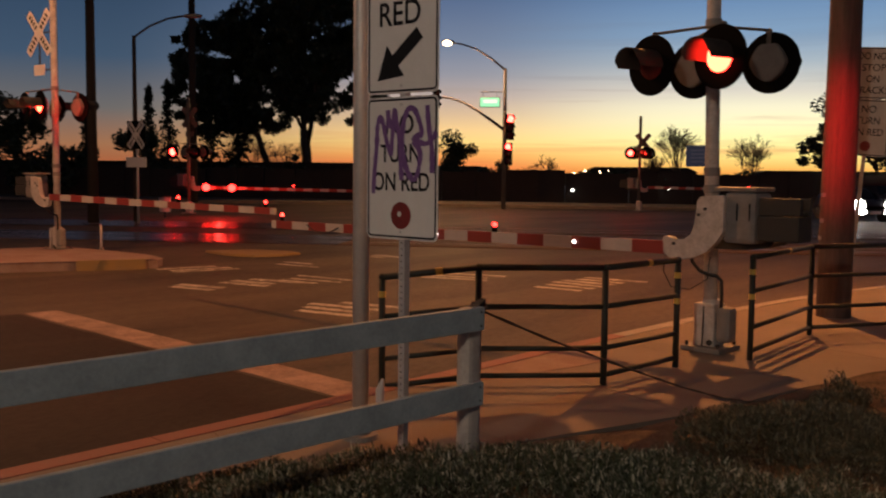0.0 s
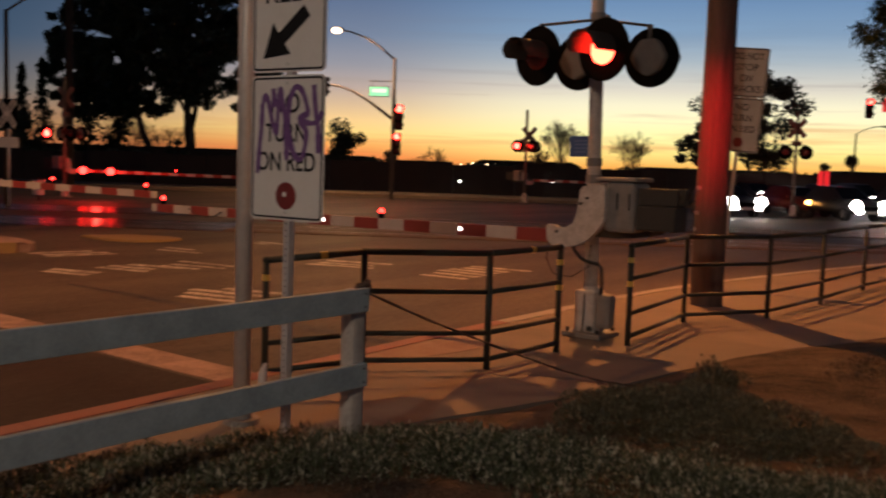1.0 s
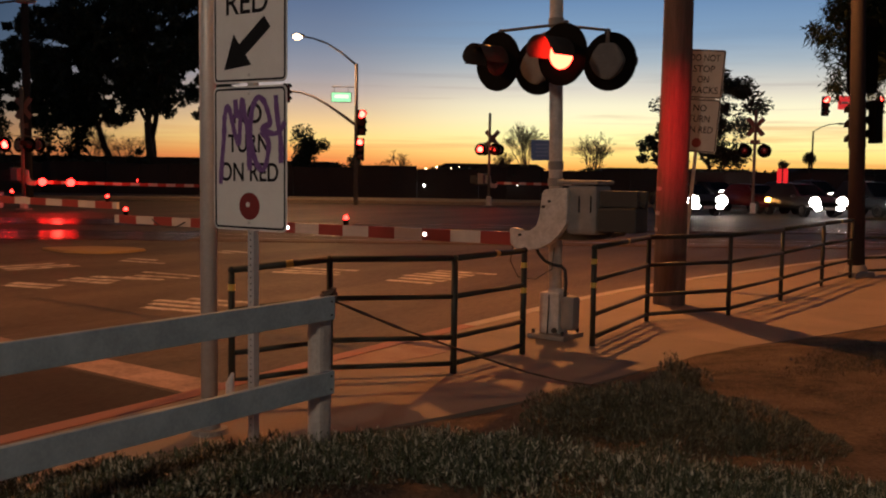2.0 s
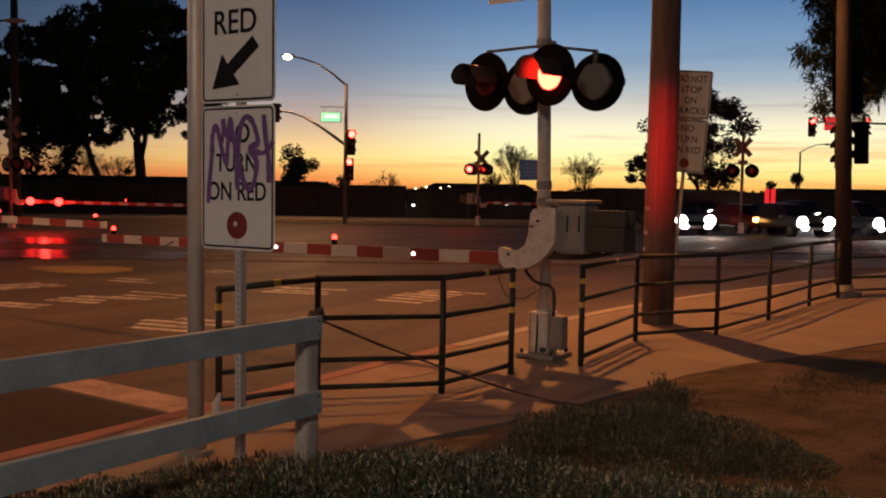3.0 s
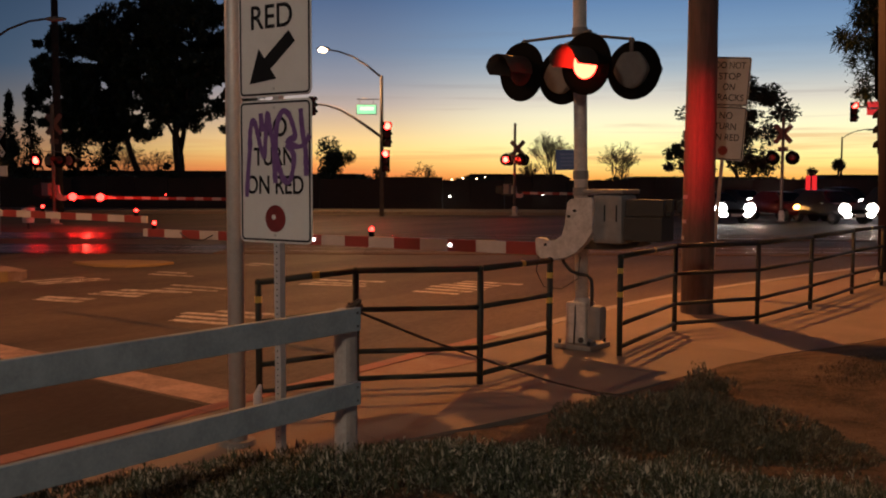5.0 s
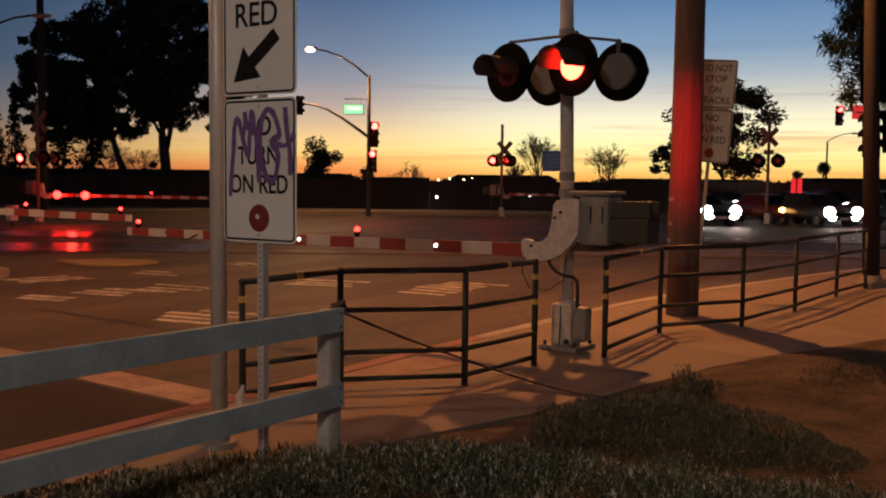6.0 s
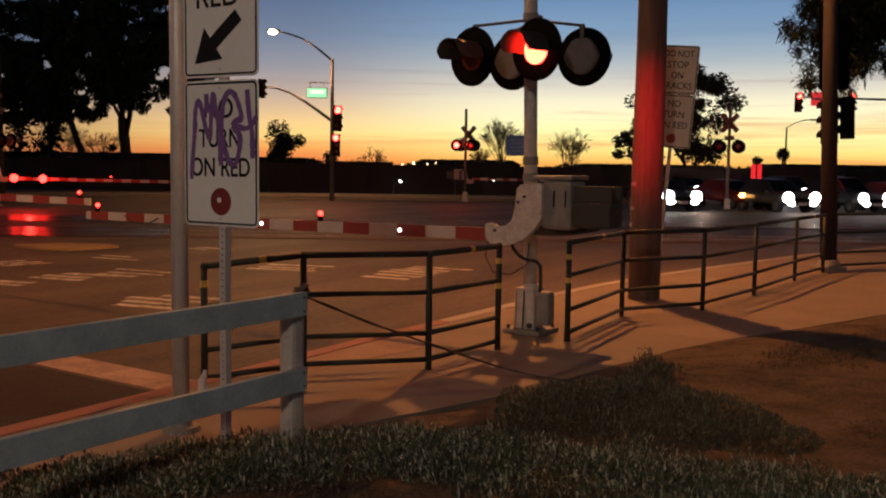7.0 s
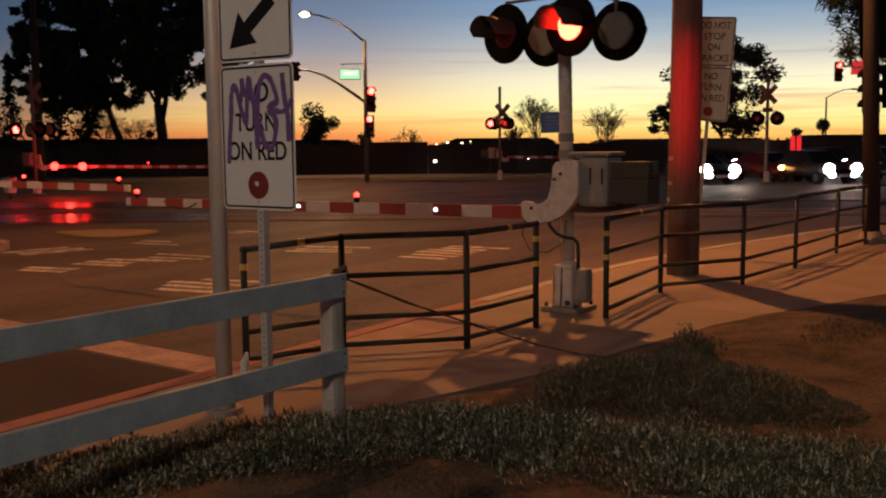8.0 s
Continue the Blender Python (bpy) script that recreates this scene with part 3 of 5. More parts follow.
def sign_panel(parent, w, h, z, y, tilt=0.0, name="sign_panel", label="white sign with black border", face=None):
    m = pose(0, y, z, 0, tilt, 0)
    bm = bmesh.new()
    prism(bm, rounded(w, h, 0.04), m, 0.004)
    plate = part(name, bm, face or M_SIGN, parent, label)
    bm = bmesh.new()
    ring(bm, w - 0.024, h - 0.024, 0.032, 0.013, m @ Matrix.Translation((0, -0.0015, 0)), 0.001)
    part("border", bm, M_BLACKSIGN, plate, "black border line")
    for zz in (h / 2 - 0.05, -h / 2 + 0.05):
        bm = bmesh.new()
        c = m @ Vector((0, -0.006, zz))
        rod(bm, c, m @ Vector((0, 0.002, zz)), 0.010, n=8)
        part("bolt", bm, M_GALV, plate, "small bolt head")
    return plate, m


def stroke(parent, pts, w, m, y):
    """A sprayed line as a thin raised ribbon, smoothed through its turns."""
    fine = []
    p = [Vector(q) for q in pts]
    for i in range(len(p) - 1):
        p0, p1, p2, p3 = p[max(i - 1, 0)], p[i], p[i + 1], p[min(i + 2, len(p) - 1)]
        for k in range(7):
            t = k / 7
            fine.append(0.5 * ((2 * p1) + (p2 - p0) * t + (2 * p0 - 5 * p1 + 4 * p2 - p3) * t * t + (3 * p1 - p0 - 3 * p2 + p3) * t ** 3))
    fine.append(p[-1])
    bm = bmesh.new()
    prev = None
    for i, q in enumerate(fine):
        t = (fine[min(i + 1, len(fine) - 1)] - fine[max(i - 1, 0)])
        s = Vector((-t.y, t.x)).normalized() * w * (0.85 + 0.3 * noise.noise(Vector((i * 0.4, q.x * 9, q.y * 9))))
        cur = [bm.verts.new(m @ Vector((c.x, y, c.y))) for c in (q + s, q - s)]
        if prev:
            bm.faces.new((prev[0], cur[0], cur[1], prev[1]))
        prev = cur
    part("spray_stroke", bm, M_SPRAY, parent, "purple spray paint stroke")


def perforated_post(parent, height, size, z0=-0.1):
    bm = bmesh.new()
    box(bm, (0, 0.03, z0 + height / 2), (size, size, height), 0, 0.003)
    post = part("post", bm, M_GALV, parent, "galvanised perforated square post")
    bm = bmesh.new()
    z = 0.1
    while z < 1.45:
        rod(bm, (0, 0.03 - size / 2 - 0.001, z), (0, 0.03 - size / 2 + 0.002, z), 0.0055, n=8)
        rod(bm, (-size / 2 - 0.001, 0.03, z), (-size / 2 + 0.002, 0.03, z), 0.0055, n=8)
        z += 0.0254 * 1.6
    tagged(part("hole_row", bm, M_BLACKSIGN, post, "row of dark punched holes"), kind="stuff")
    return post


SIGN_AT = (-1.185, 6.235)
sign = thing("stop_here_sign", "two stacked white regulatory signs, the lower one sprayed purple", "road sign", pose(*SIGN_AT, 0, 0, 0, -32))
perforated_post(sign, 3.4, 0.051)
W_S, H_S = 0.635, 0.925
low_plate, low_m = sign_panel(sign, W_S, H_S, 1.885, -0.004)
for text, dx, dz, cap, wide in (("NO", -0.015, 0.288, 0.128, 0.245), ("TURN", -0.012, 0.098, 0.118, 0.35), ("ON RED", -0.005, -0.085, 0.122, 0.505)):
    lettering("lettering", text, cap, wide, low_m @ Matrix.Translation((dx, -0.002, dz)), M_BLACKSIGN, low_plate, 0.003)
bm = bmesh.new()
rod(bm, low_m @ Vector((0.0, -0.003, -0.305)), low_m @ Vector((0.0, 0.0, -0.305)), 0.088, n=32)
dot = part("red_disc", bm, M_SIGNRED, low_plate, "faded red disc")
bm = bmesh.new()
rod(bm, low_m @ Vector((-0.012, -0.005, -0.295)), low_m @ Vector((-0.012, -0.002, -0.295)), 0.017, n=14)
part("worn_spot", bm, M_SIGN, dot, "pale worn spot")
SPRAY = (([(0.10, 0.68), (0.12, 0.52), (0.15, 0.34), (0.16, 0.21), (0.20, 0.14), (0.25, 0.20), (0.30, 0.32), (0.36, 0.41)], 0.017),
         ([(0.36, 0.41), (0.38, 0.24), (0.40, 0.09), (0.45, 0.22), (0.49, 0.36), (0.50, 0.52), (0.51, 0.58)], 0.017),
         ([(0.31, 0.09), (0.32, 0.15), (0.33, 0.22)], 0.019),
         ([(0.51, 0.56), (0.51, 0.40), (0.53, 0.20), (0.60, 0.09), (0.69, 0.10), (0.76, 0.19), (0.78, 0.26), (0.71, 0.28), (0.66, 0.31)], 0.018),
         ([(0.66, 0.31), (0.76, 0.38), (0.75, 0.49), (0.70, 0.57), (0.62, 0.55), (0.55, 0.45), (0.52, 0.37)], 0.018),
         ([(0.86, 0.07), (0.87, 0.15), (0.89, 0.25), (0.92, 0.35), (0.93, 0.45), (0.93, 0.53)], 0.018),
         ([(0.98, 0.25), (0.93, 0.30), (0.84, 0.33), (0.70, 0.31)], 0.017))
for k, (pts, w) in enumerate(SPRAY):
    stroke(low_plate, [((u - 0.5) * W_S, (0.5 - v) * H_S) for u, v in pts], w * 1.3, low_m, -0.0034 - 0.0003 * k)
up_plate, up_m = sign_panel(sign, W_S, H_S, 2.83, -0.004)
lettering("lettering", "RED", 0.152, 0.36, up_m @ Matrix.Translation((-0.02, -0.002, 0.05)), M_BLACKSIGN, up_plate, 0.002)
bm = bmesh.new()
prism(bm, arrow_outline(0.185, -0.085, -0.190, -0.375, 0.045, 0.205), up_m @ Matrix.Translation((-0.03, -0.002, 0)), 0.001)
part("arrow", bm, M_BLACKSIGN, up_plate, "black arrow pointing down left")

# grey steel pole behind the signs, with a cast foot
pole = thing("steel_pole", "round galvanised steel pole standing on the pavement", "pole", pose(-1.530, 6.54, 0))
bm = bmesh.new()
rod(bm, (0, 0, 0), (0, 0, 5.2), 0.057, 0.054, n=20)
part("shaft", bm, M_GALV, pole, smooth=True)
bm = bmesh.new()
rod(bm, (0, 0, 0), (0, 0, 0.035), 0.13, 0.12, n=20)
rod(bm, (0, 0, 0.035), (0, 0, 0.11), 0.075, 0.06, n=20)
part("foot", bm, M_CAST, pole, "cast pole foot")
stub = thing("conduit_stub", "short capped white pipe stub beside the railing", "pipe", pose(-1.62, 7.55, 0))
bm = bmesh.new()
pipe(bm, [(0, 0, -0.05), (0, 0, 0.12), (0.02, 0.01, 0.2)], [0.035, 0.035, 0.012], 10)
part("pipe", bm, M_BIN, stub)

# leaning pair of signs by the timber pole
dns = thing("track_warning_sign", "leaning pair of white regulatory signs behind the timber pole", "road sign", pose(3.86, 15.45, 0, 0, 4.0, -22))
perforated_post(dns, 3.85, 0.051)
dn_up, m_up = sign_panel(dns, 0.62, 0.76, 3.41, -0.004, face=M_OLDSIGN)
for text, dz, wide in (("DO NOT", 0.25, 0.46), ("STOP", 0.08, 0.33), ("ON", -0.085, 0.18), ("TRACKS", -0.25, 0.48)):
    lettering("lettering", text, 0.105, wide, m_up @ Matrix.Translation((0, -0.002, dz)), M_BLACKSIGN, dn_up, 0.001)
dn_lo, m_lo = sign_panel(dns, 0.62, 0.84, 2.60, -0.004, face=M_OLDSIGN)
for text, dz, wide in (("NO", 0.28, 0.20), ("TURN", 0.11, 0.33), ("ON RED", -0.06, 0.46)):
    lettering("lettering", text, 0.105, wide, m_lo @ Matrix.Translation((0, -0.002, dz)), M_BLACKSIGN, dn_lo, 0.001)
bm = bmesh.new()
rod(bm, m_lo @ Vector((0, -0.003, -0.27)), m_lo @ Vector((0, 0, -0.27)), 0.075, n=24)
part("red_disc", bm, M_SIGNRED, dn_lo, "red disc")

# ---------------------------------------------------------------- crossing masts
def flasher(mast, c, turn, lit, r=0.315):
    """One crossing light: target disc with hood, lens and housing; faces local -y turned by turn."""
    m = Matrix.Translation(c) @ pose(0, 0, 0, 0, 0, turn)
    bm = bmesh.new()
    rod(bm, m @ Vector((0, -0.012, 0)), m @ Vector((0, 0.012, 0)), r, n=40)
    bmesh.ops.bevel(bm, geom=[e for e in bm.edges if e.calc_face_angle(0) > 1], offset=0.006, segments=2, affect="EDGES")
    disc = part("target_disc", bm, M_BLACK, mast, "black round target disc")
    bm = bmesh.new()
    shield = ((0.205, 0.0), (0.155, 0.105), (0.085, 0.190), (-0.085, 0.190), (-0.155, 0.105), (-0.205, 0.0), (-0.150, -0.11), (-0.075, -0.175), (0.0, -0.20), (0.075, -0.175), (0.150, -0.11))
    prism(bm, shield, m @ Matrix.Translation((0, 0.012, 0)), 0.09)
    bmesh.ops.bevel(bm, geom=bm.edges[:], offset=0.014, segments=2, affect="EDGES")
    part("housing", bm, M_HOUSING, disc, "grey round lamp housing", smooth=False)
    bm = bmesh.new()
    bmesh.ops.create_uvsphere(bm, u_segments=28, v_segments=14, radius=1, matrix=m @ Matrix.Translation((0, -0.014, 0)) @ Matrix.Diagonal((0.150, 0.030, 0.150, 1)))
    part("lens", bm, (M_LENSOFF, E_RED, E_REDFAR, E_REDBEAM)[lit], disc, "glowing red lens" if lit else "unlit dark red lens", smooth=True)
    bm = bmesh.new()
    n = 26
    inner, outer = [], []
    for k in range(n + 1):
        a = radians(-12 + 204 * k / n)
        d = (0.10 if lit == 2 else 0.39) - 0.12 * max(0.0, 0.25 - math.sin(a))
        for rr, acc in ((0.166, outer), (0.160, inner)):
            acc.append([bm.verts.new(m @ Vector((rr * math.cos(a), y, rr * math.sin(a)))) for y in (-0.012, -d * 0.5, -d)])
    for acc, flip in ((outer, 0), (inner, 1)):
        for k in range(n):
            for j in range(2):
                f = (acc[k][j], acc[k + 1][j], acc[k + 1][j + 1], acc[k][j + 1])
                bm.faces.new(f[::-1] if flip else f)
    for k in range(n):
        bm.faces.new((outer[k][2], outer[k + 1][2], inner[k + 1][2], inner[k][2]))
    part("hood", bm, M_HOOD, disc, "black visor hood", smooth=True)
    return disc


def flasher_pair(mast, z, forward, turn, lit, gap=0.44, r=0.315):
    base = pose(0, 0, 0, 0, 0, turn)
    discs = []
    for sx, on in ((-gap, lit[0]), (gap, lit[1])):
        c = base @ Vector((sx, -forward, z))
        flasher(mast, c, turn, on, r)
        bm = bmesh.new()
        top = base @ Vector((sx, -forward + 0.05, z + 0.335))
        pipe(bm, [base @ Vector((sx, -forward + 0.06, z + 0.17)), base @ Vector((sx, -forward + 0.05, z + 0.30)), top], 0.022, 10)
        bmesh.ops.create_uvsphere(bm, u_segments=12, v_segments=8, radius=0.036, matrix=Matrix.Translation(base @ Vector((sx, -forward + 0.05, z + 0.315))))
        part("hanger", bm, M_DULL, mast, "lamp hanger pipe", smooth=True)
        discs.append(c)
    bm = bmesh.new()
    pipe(bm, [base @ Vector((-gap, -forward + 0.05, z + 0.33)), base @ Vector((-0.1, -0.12, z + 0.38)), base @ Vector((0, -0.08, z + 0.38)), base @ Vector((0.1, -0.12, z + 0.38)), base @ Vector((gap, -forward + 0.05, z + 0.33))], 0.016, 10)
    part("crossarm", bm, M_DULL, mast, "thin pipe crossarm", smooth=True)
    return discs


def crossbuck(mast, z, y, turn=0.0, blade=1.22, width=0.229, x=0.0, face=None):
    for k, a in enumerate((48, -48)):
        m = pose(0, 0, 0, 0, 0, turn) @ pose(x, y - 0.008 * k, z, 0, a, 0)
        bm = bmesh.new()
        prism(bm, rounded(blade, width, 0.03), m, 0.005)
        b = part("crossbuck_blade", bm, face or M_SIGN, mast, "crossbuck blade with dark lettering bars")
        for side_x in (-1, 1):
            for i in range(4):
                bm = bmesh.new()
                box(bm, m @ Vector((side_x * (0.17 + i * 0.105), -0.002, 0)), (0.06, 0.002, 0.11), 0, 0)
                vs = bm.verts
                c = m @ Vector((side_x * (0.17 + i * 0.105), -0.002, 0))
                bmesh.ops.transform(bm, matrix=Matrix.Translation(c) @ m.to_3x3().to_4x4() @ Matrix.Translation(-c), verts=vs)
                part("lettering_bar", bm, M_BLACKSIGN, b)


def gate_arm(mast, side, length, z, y, drop=0.0):
    """A lowered striped arm towards side (-1 or 1) of the local x axis."""
    a0 = 0.33
    bm = bmesh.new()
    n = 12
    prev = None
    for k in range(n + 1):
        s = a0 + (length - a0) * k / n
        h = 0.135 - 0.02 * k / n
        x = side * s
        zz = z - drop * k / n - 0.03 * math.sin(k / n * 1.4)
        cur = [bm.verts.new((x, y + dy, zz + dz)) for dy, dz in ((-0.022, -h / 2), (0.022, -h / 2), (0.022, h / 2), (-0.022, h / 2))]
        if prev:
            for i in range(4):
                bm.faces.new((prev[i], prev[(i + 1) % 4], cur[(i + 1) % 4], cur[i]))
        else:
            bm.faces.new(cur)
        prev = cur
    bm.faces.new(prev)
    arm = part("gate_arm", bm, M_ARMWHITE, mast, "lowered barrier arm striped red and white")

    def height(s):
        k = (s - a0) / (length - a0)
        return z - drop * k - 0.03 * math.sin(k * 1.4), 0.135 - 0.02 * k
    s = a0 + 0.02
    while s + 0.3 < length:
        bm = bmesh.new()
        rings = []
        for t in (s, s + 0.20, s + 0.40):
            t = min(t, length - 0.01)
            zz, h = height(t)
            rings.append([bm.verts.new((side * t, y + dy, zz + dz)) for dy, dz in ((-0.0245, -h / 2 - 0.0025), (0.0245, -h / 2 - 0.0025), (0.0245, h / 2 + 0.0025), (-0.0245, h / 2 + 0.0025))])
        for ra, rb in zip(rings, rings[1:]):
            for i in range(4):
                bm.faces.new((ra[i], ra[(i + 1) % 4], rb[(i + 1) % 4], rb[i]))
        bm.faces.new(rings[0])
        bm.faces.new(rings[-1])
        part("red_stripe", bm, M_ARMRED, arm, "red reflective stripe")
        s += 0.81
    return arm, height


def arm_lamp(arm, x, y, z, mat, label, r=0.05):
    bm = bmesh.new()
    box(bm, (x, y, z + 0.035), (0.05, 0.05, 0.07), 0, 0.008)
    base = part("lamp_base", bm, M_BLACK, arm, "small dark lamp bracket")
    bm = bmesh.new()
    bmesh.ops.create_uvsphere(bm, u_segments=16, v_segments=10, radius=r, matrix=Matrix.Translation((x, y, z + 0.07 + r * 0.75)))
    part("lamp", bm, mat, arm, label, smooth=True)


def gate_mechanism(mast, side, y=-0.38):
    """Machine box, bent arm bracket and counterweights; the arm goes towards side."""
    s = -side
    bm = bmesh.new()
    box(bm, (s * 0.475, y + 0.18, 1.44), (0.345, 0.36, 0.52), 0, 0.05)
    body = part("machine_box", bm, M_CAST, mast, "grey cast gate machine box")
    bm = bmesh.new()
    box(bm, (s * 0.43, y + 0.18, 1.725), (0.47, 0.40, 0.045), 0, 0.016)
    part("box_lid", bm, M_CAST, body, "overhanging box lid")
    for dx in (0.45, 0.585):
        bm = bmesh.new()
        box(bm, (s * dx, y - 0.003, 1.50), (0.014, 0.01, 0.17), 0, 0.003)
        part("slot", bm, M_BLACK, body, "dark slot in the box door")
    bm = bmesh.new()
    prism(bm, [(s * x, z) for x, z in ((0.03, 1.60), (0.07, 1.645), (0.31, 1.665), (0.335, 1.64), (0.335, 1.30), (0.25, 1.18), (0.15, 1.08), (0.02, 1.015), (-0.12, 0.985), (-0.28, 1.0), (-0.35, 1.05), (-0.36, 1.20), (-0.33, 1.225), (-0.24, 1.21), (-0.22, 1.18), (-0.10, 1.195), (-0.02, 1.25), (0.015, 1.36))], Matrix.Translation((0, y - 0.05, 0)), 0.09)
    bmesh.ops.bevel(bm, geom=bm.edges[:], offset=0.008, segments=1, affect="EDGES")
    arm_plate = part("arm_bracket", bm, M_SILVER, mast, "pale bent steel arm bracket")
    for x, z in ((0.13, 1.52), (0.06, 1.46), (-0.22, 1.15)):
        bm = bmesh.new()
        rod(bm, (s * x, y - 0.075, z), (s * x, y - 0.045, z), 0.016, n=6)
        part("bolt", bm, M_WEIGHT, arm_plate, "dark hex bolt")
    bm = bmesh.new()
    box(bm, (s * 0.87, y + 0.16, 1.345), (0.43, 0.30, 0.25), 0, 0.02)
    part("counterweight", bm, M_WEIGHT, mast, "dark iron counterweight block")
    bm = bmesh.new()
    box(bm, (s * 0.88, y + 0.05, 1.56), (0.42, 0.05, 0.17), 0, 0.01)
    part("weight_arm", bm, M_WEIGHT, mast, "dark counterweight arm plate")
    bm = bmesh.new()
    box(bm, (s * 0.88, y + 0.27, 1.56), (0.42, 0.05, 0.17), 0, 0.01)
    part("weight_arm", bm, M_WEIGHT, mast, "dark counterweight arm plate")
    bm = bmesh.new()
    rod(bm, (s * 0.3, y + 0.16, 1.50), (s * 1.12, y + 0.16, 1.50), 0.03, n=10)
    part("counterweight_shaft", bm, M_WEIGHT, mast)
    bm = bmesh.new()
    prism(bm, [(s * x, z) for x, z in ((0.02, 1.20), (0.74, 1.20), (0.70, 1.155), (0.56, 1.12), (0.36, 1.10), (0.02, 1.10))], Matrix.Translation((0, y + 0.24, 0)), 0.34)
    bmesh.ops.recalc_face_normals(bm, faces=bm.faces[:])
    part("machine_bracket", bm, M_WEIGHT, mast, "dark support bracket under the machine")


def crossing_mast(m, label, height=4.9, arm=None, front=(0, 1), back=(0, 0), buck=(4.2,), detail=True, z_light=3.02, front_turn=-10, gap=0.44, buck_x=0.0, paint=None):
    mast = thing("crossing_mast", label, "railway signal", m, "railway crossing masts")
    bm = bmesh.new()
    rod(bm, (0, 0, 0), (0, 0, height), 0.073, n=24)
    part("pole", bm, paint or M_SILVER, mast, "painted steel pole", smooth=True)
    bm = bmesh.new()
    rod(bm, (0, 0, height), (0, 0, height + 0.06), 0.08, 0.03, n=24)
    part("pole_cap", bm, M_CAST, mast)
    bm = bmesh.new()
    box(bm, (0, 0, 0.03), (0.46, 0.46, 0.05), 0, 0.008)
    part("base_plate", bm, M_CAST, mast, "square base plate")
    bm = bmesh.new()
    box(bm, (-0.02, 0, 0.28), (0.25, 0.25, 0.46), 0, 0.03)
    rod(bm, (0, 0, 0.48), (0, 0, 0.55), 0.11, 0.085, n=20)
    part("base_casting", bm, M_SILVER, mast, "pale cast base")
    if detail:
        bm = bmesh.new()
        box(bm, (0.205, -0.05, 0.30), (0.17, 0.17, 0.38), 0, 0.055)
        part("junction_box", bm, M_CAST, mast, "grey rounded junction box")
        bm = bmesh.new()
        box(bm, (-0.02, -0.134, 0.27), (0.012, 0.016, 0.43), 0, 0, -4)
        part("seam", bm, M_WEIGHT, mast, "dark seam between base halves")
        bm = bmesh.new()
        rod(bm, (0.06, -0.125, 0.10), (0.06, -0.15, 0.10), 0.03, n=12)
        part("cable_gland", bm, M_WEIGHT, mast, "dark round gland")
        bm = bmesh.new()
        pipe(bm, [(0.16, -0.10, 0.46), (0.17, -0.10, 0.62), (0.16, -0.10, 0.76), (0.11, -0.10, 0.81), (0.0, -0.11, 0.82), (-0.08, -0.14, 0.86), (-0.13, -0.2, 0.95), (-0.12, -0.26, 1.08)], 0.019, 10)
        part("conduit", bm, M_WEIGHT, mast, "dark bent conduit", smooth=True)
        bm = bmesh.new()
        pipe(bm, [(-0.35, -0.36, 1.04), (-0.38, -0.36, 0.85), (-0.30, -0.33, 0.68), (-0.12, -0.26, 0.66), (0.05, -0.2, 0.78), (0.1, -0.25, 1.02)], 0.006, 6)
        part("cable", bm, M_WIRE, mast, "thin drooping cable", smooth=True)
        for dx, dy in ((-0.18, -0.18), (0.18, -0.18), (-0.18, 0.18), (0.18, 0.18)):
            bm = bmesh.new()
            rod(bm, (dx, dy, 0.05), (dx, dy, 0.10), 0.018, n=6)
            part("anchor_bolt", bm, M_WEIGHT, mast)
        for z in (z_light + 0.42, 1.9, 1.72):
            bm = bmesh.new()
            rod(bm, (0, 0, z - 0.045), (0, 0, z + 0.045), 0.086, n=20)
            part("clamp", bm, M_CAST, mast, "pole clamp")
    flasher_pair(mast, z_light, 0.50 if detail else 0.35, front_turn, front, gap)
    if back is not None:
        flasher_pair(mast, z_light, 0.33, 180, back, gap)
    for z in buck:
        crossbuck(mast, z, -0.10, x=buck_x, face=None if detail else M_DARKBUCK, blade=1.22 if detail else 1.08)
        if not detail:
            bm = bmesh.new()
            box(bm, (buck_x, -0.10, z - 0.72), (0.44, 0.012, 0.22), 0, 0.004)
            part("track_plate", bm, M_DARKBUCK, mast, "small dim track count plate")
        if detail:
            bm = bmesh.new()
            box(bm, (buck_x, -0.10, z - 0.82), (0.42, 0.012, 0.24), 0, 0.004)
            part("track_plate", bm, M_SIGN, mast, "small white track count plate")
            bm = bmesh.new()
            for zz in (z, z - 0.82):
                rod(bm, (buck_x, -0.07, zz), (0, -0.07, zz), 0.018, n=8)
            rod(bm, (buck_x, -0.085, z - 0.75), (buck_x, -0.085, z), 0.02, n=8)
            part("sign_bracket", bm, M_WEIGHT, mast, "thin sign bracket")
    if arm:
        side, length, z, drop, lamps = arm
        gate_mechanism(mast, side)
        a, height_at = gate_arm(mast, side, length, z, -0.38, drop)
        for s, mat, lab in lamps:
            zz, h = height_at(s)
            # E_REDARM lamps are oversize: their glare is built into the ball
            arm_lamp(a, side * s, -0.38 + (0.22 if mat == E_REDARM else 0), zz + h / 2 - (0.24 if mat == E_REDARM else 0), mat, lab, 0.16 if mat == E_REDARM else 0.031)
    return mast


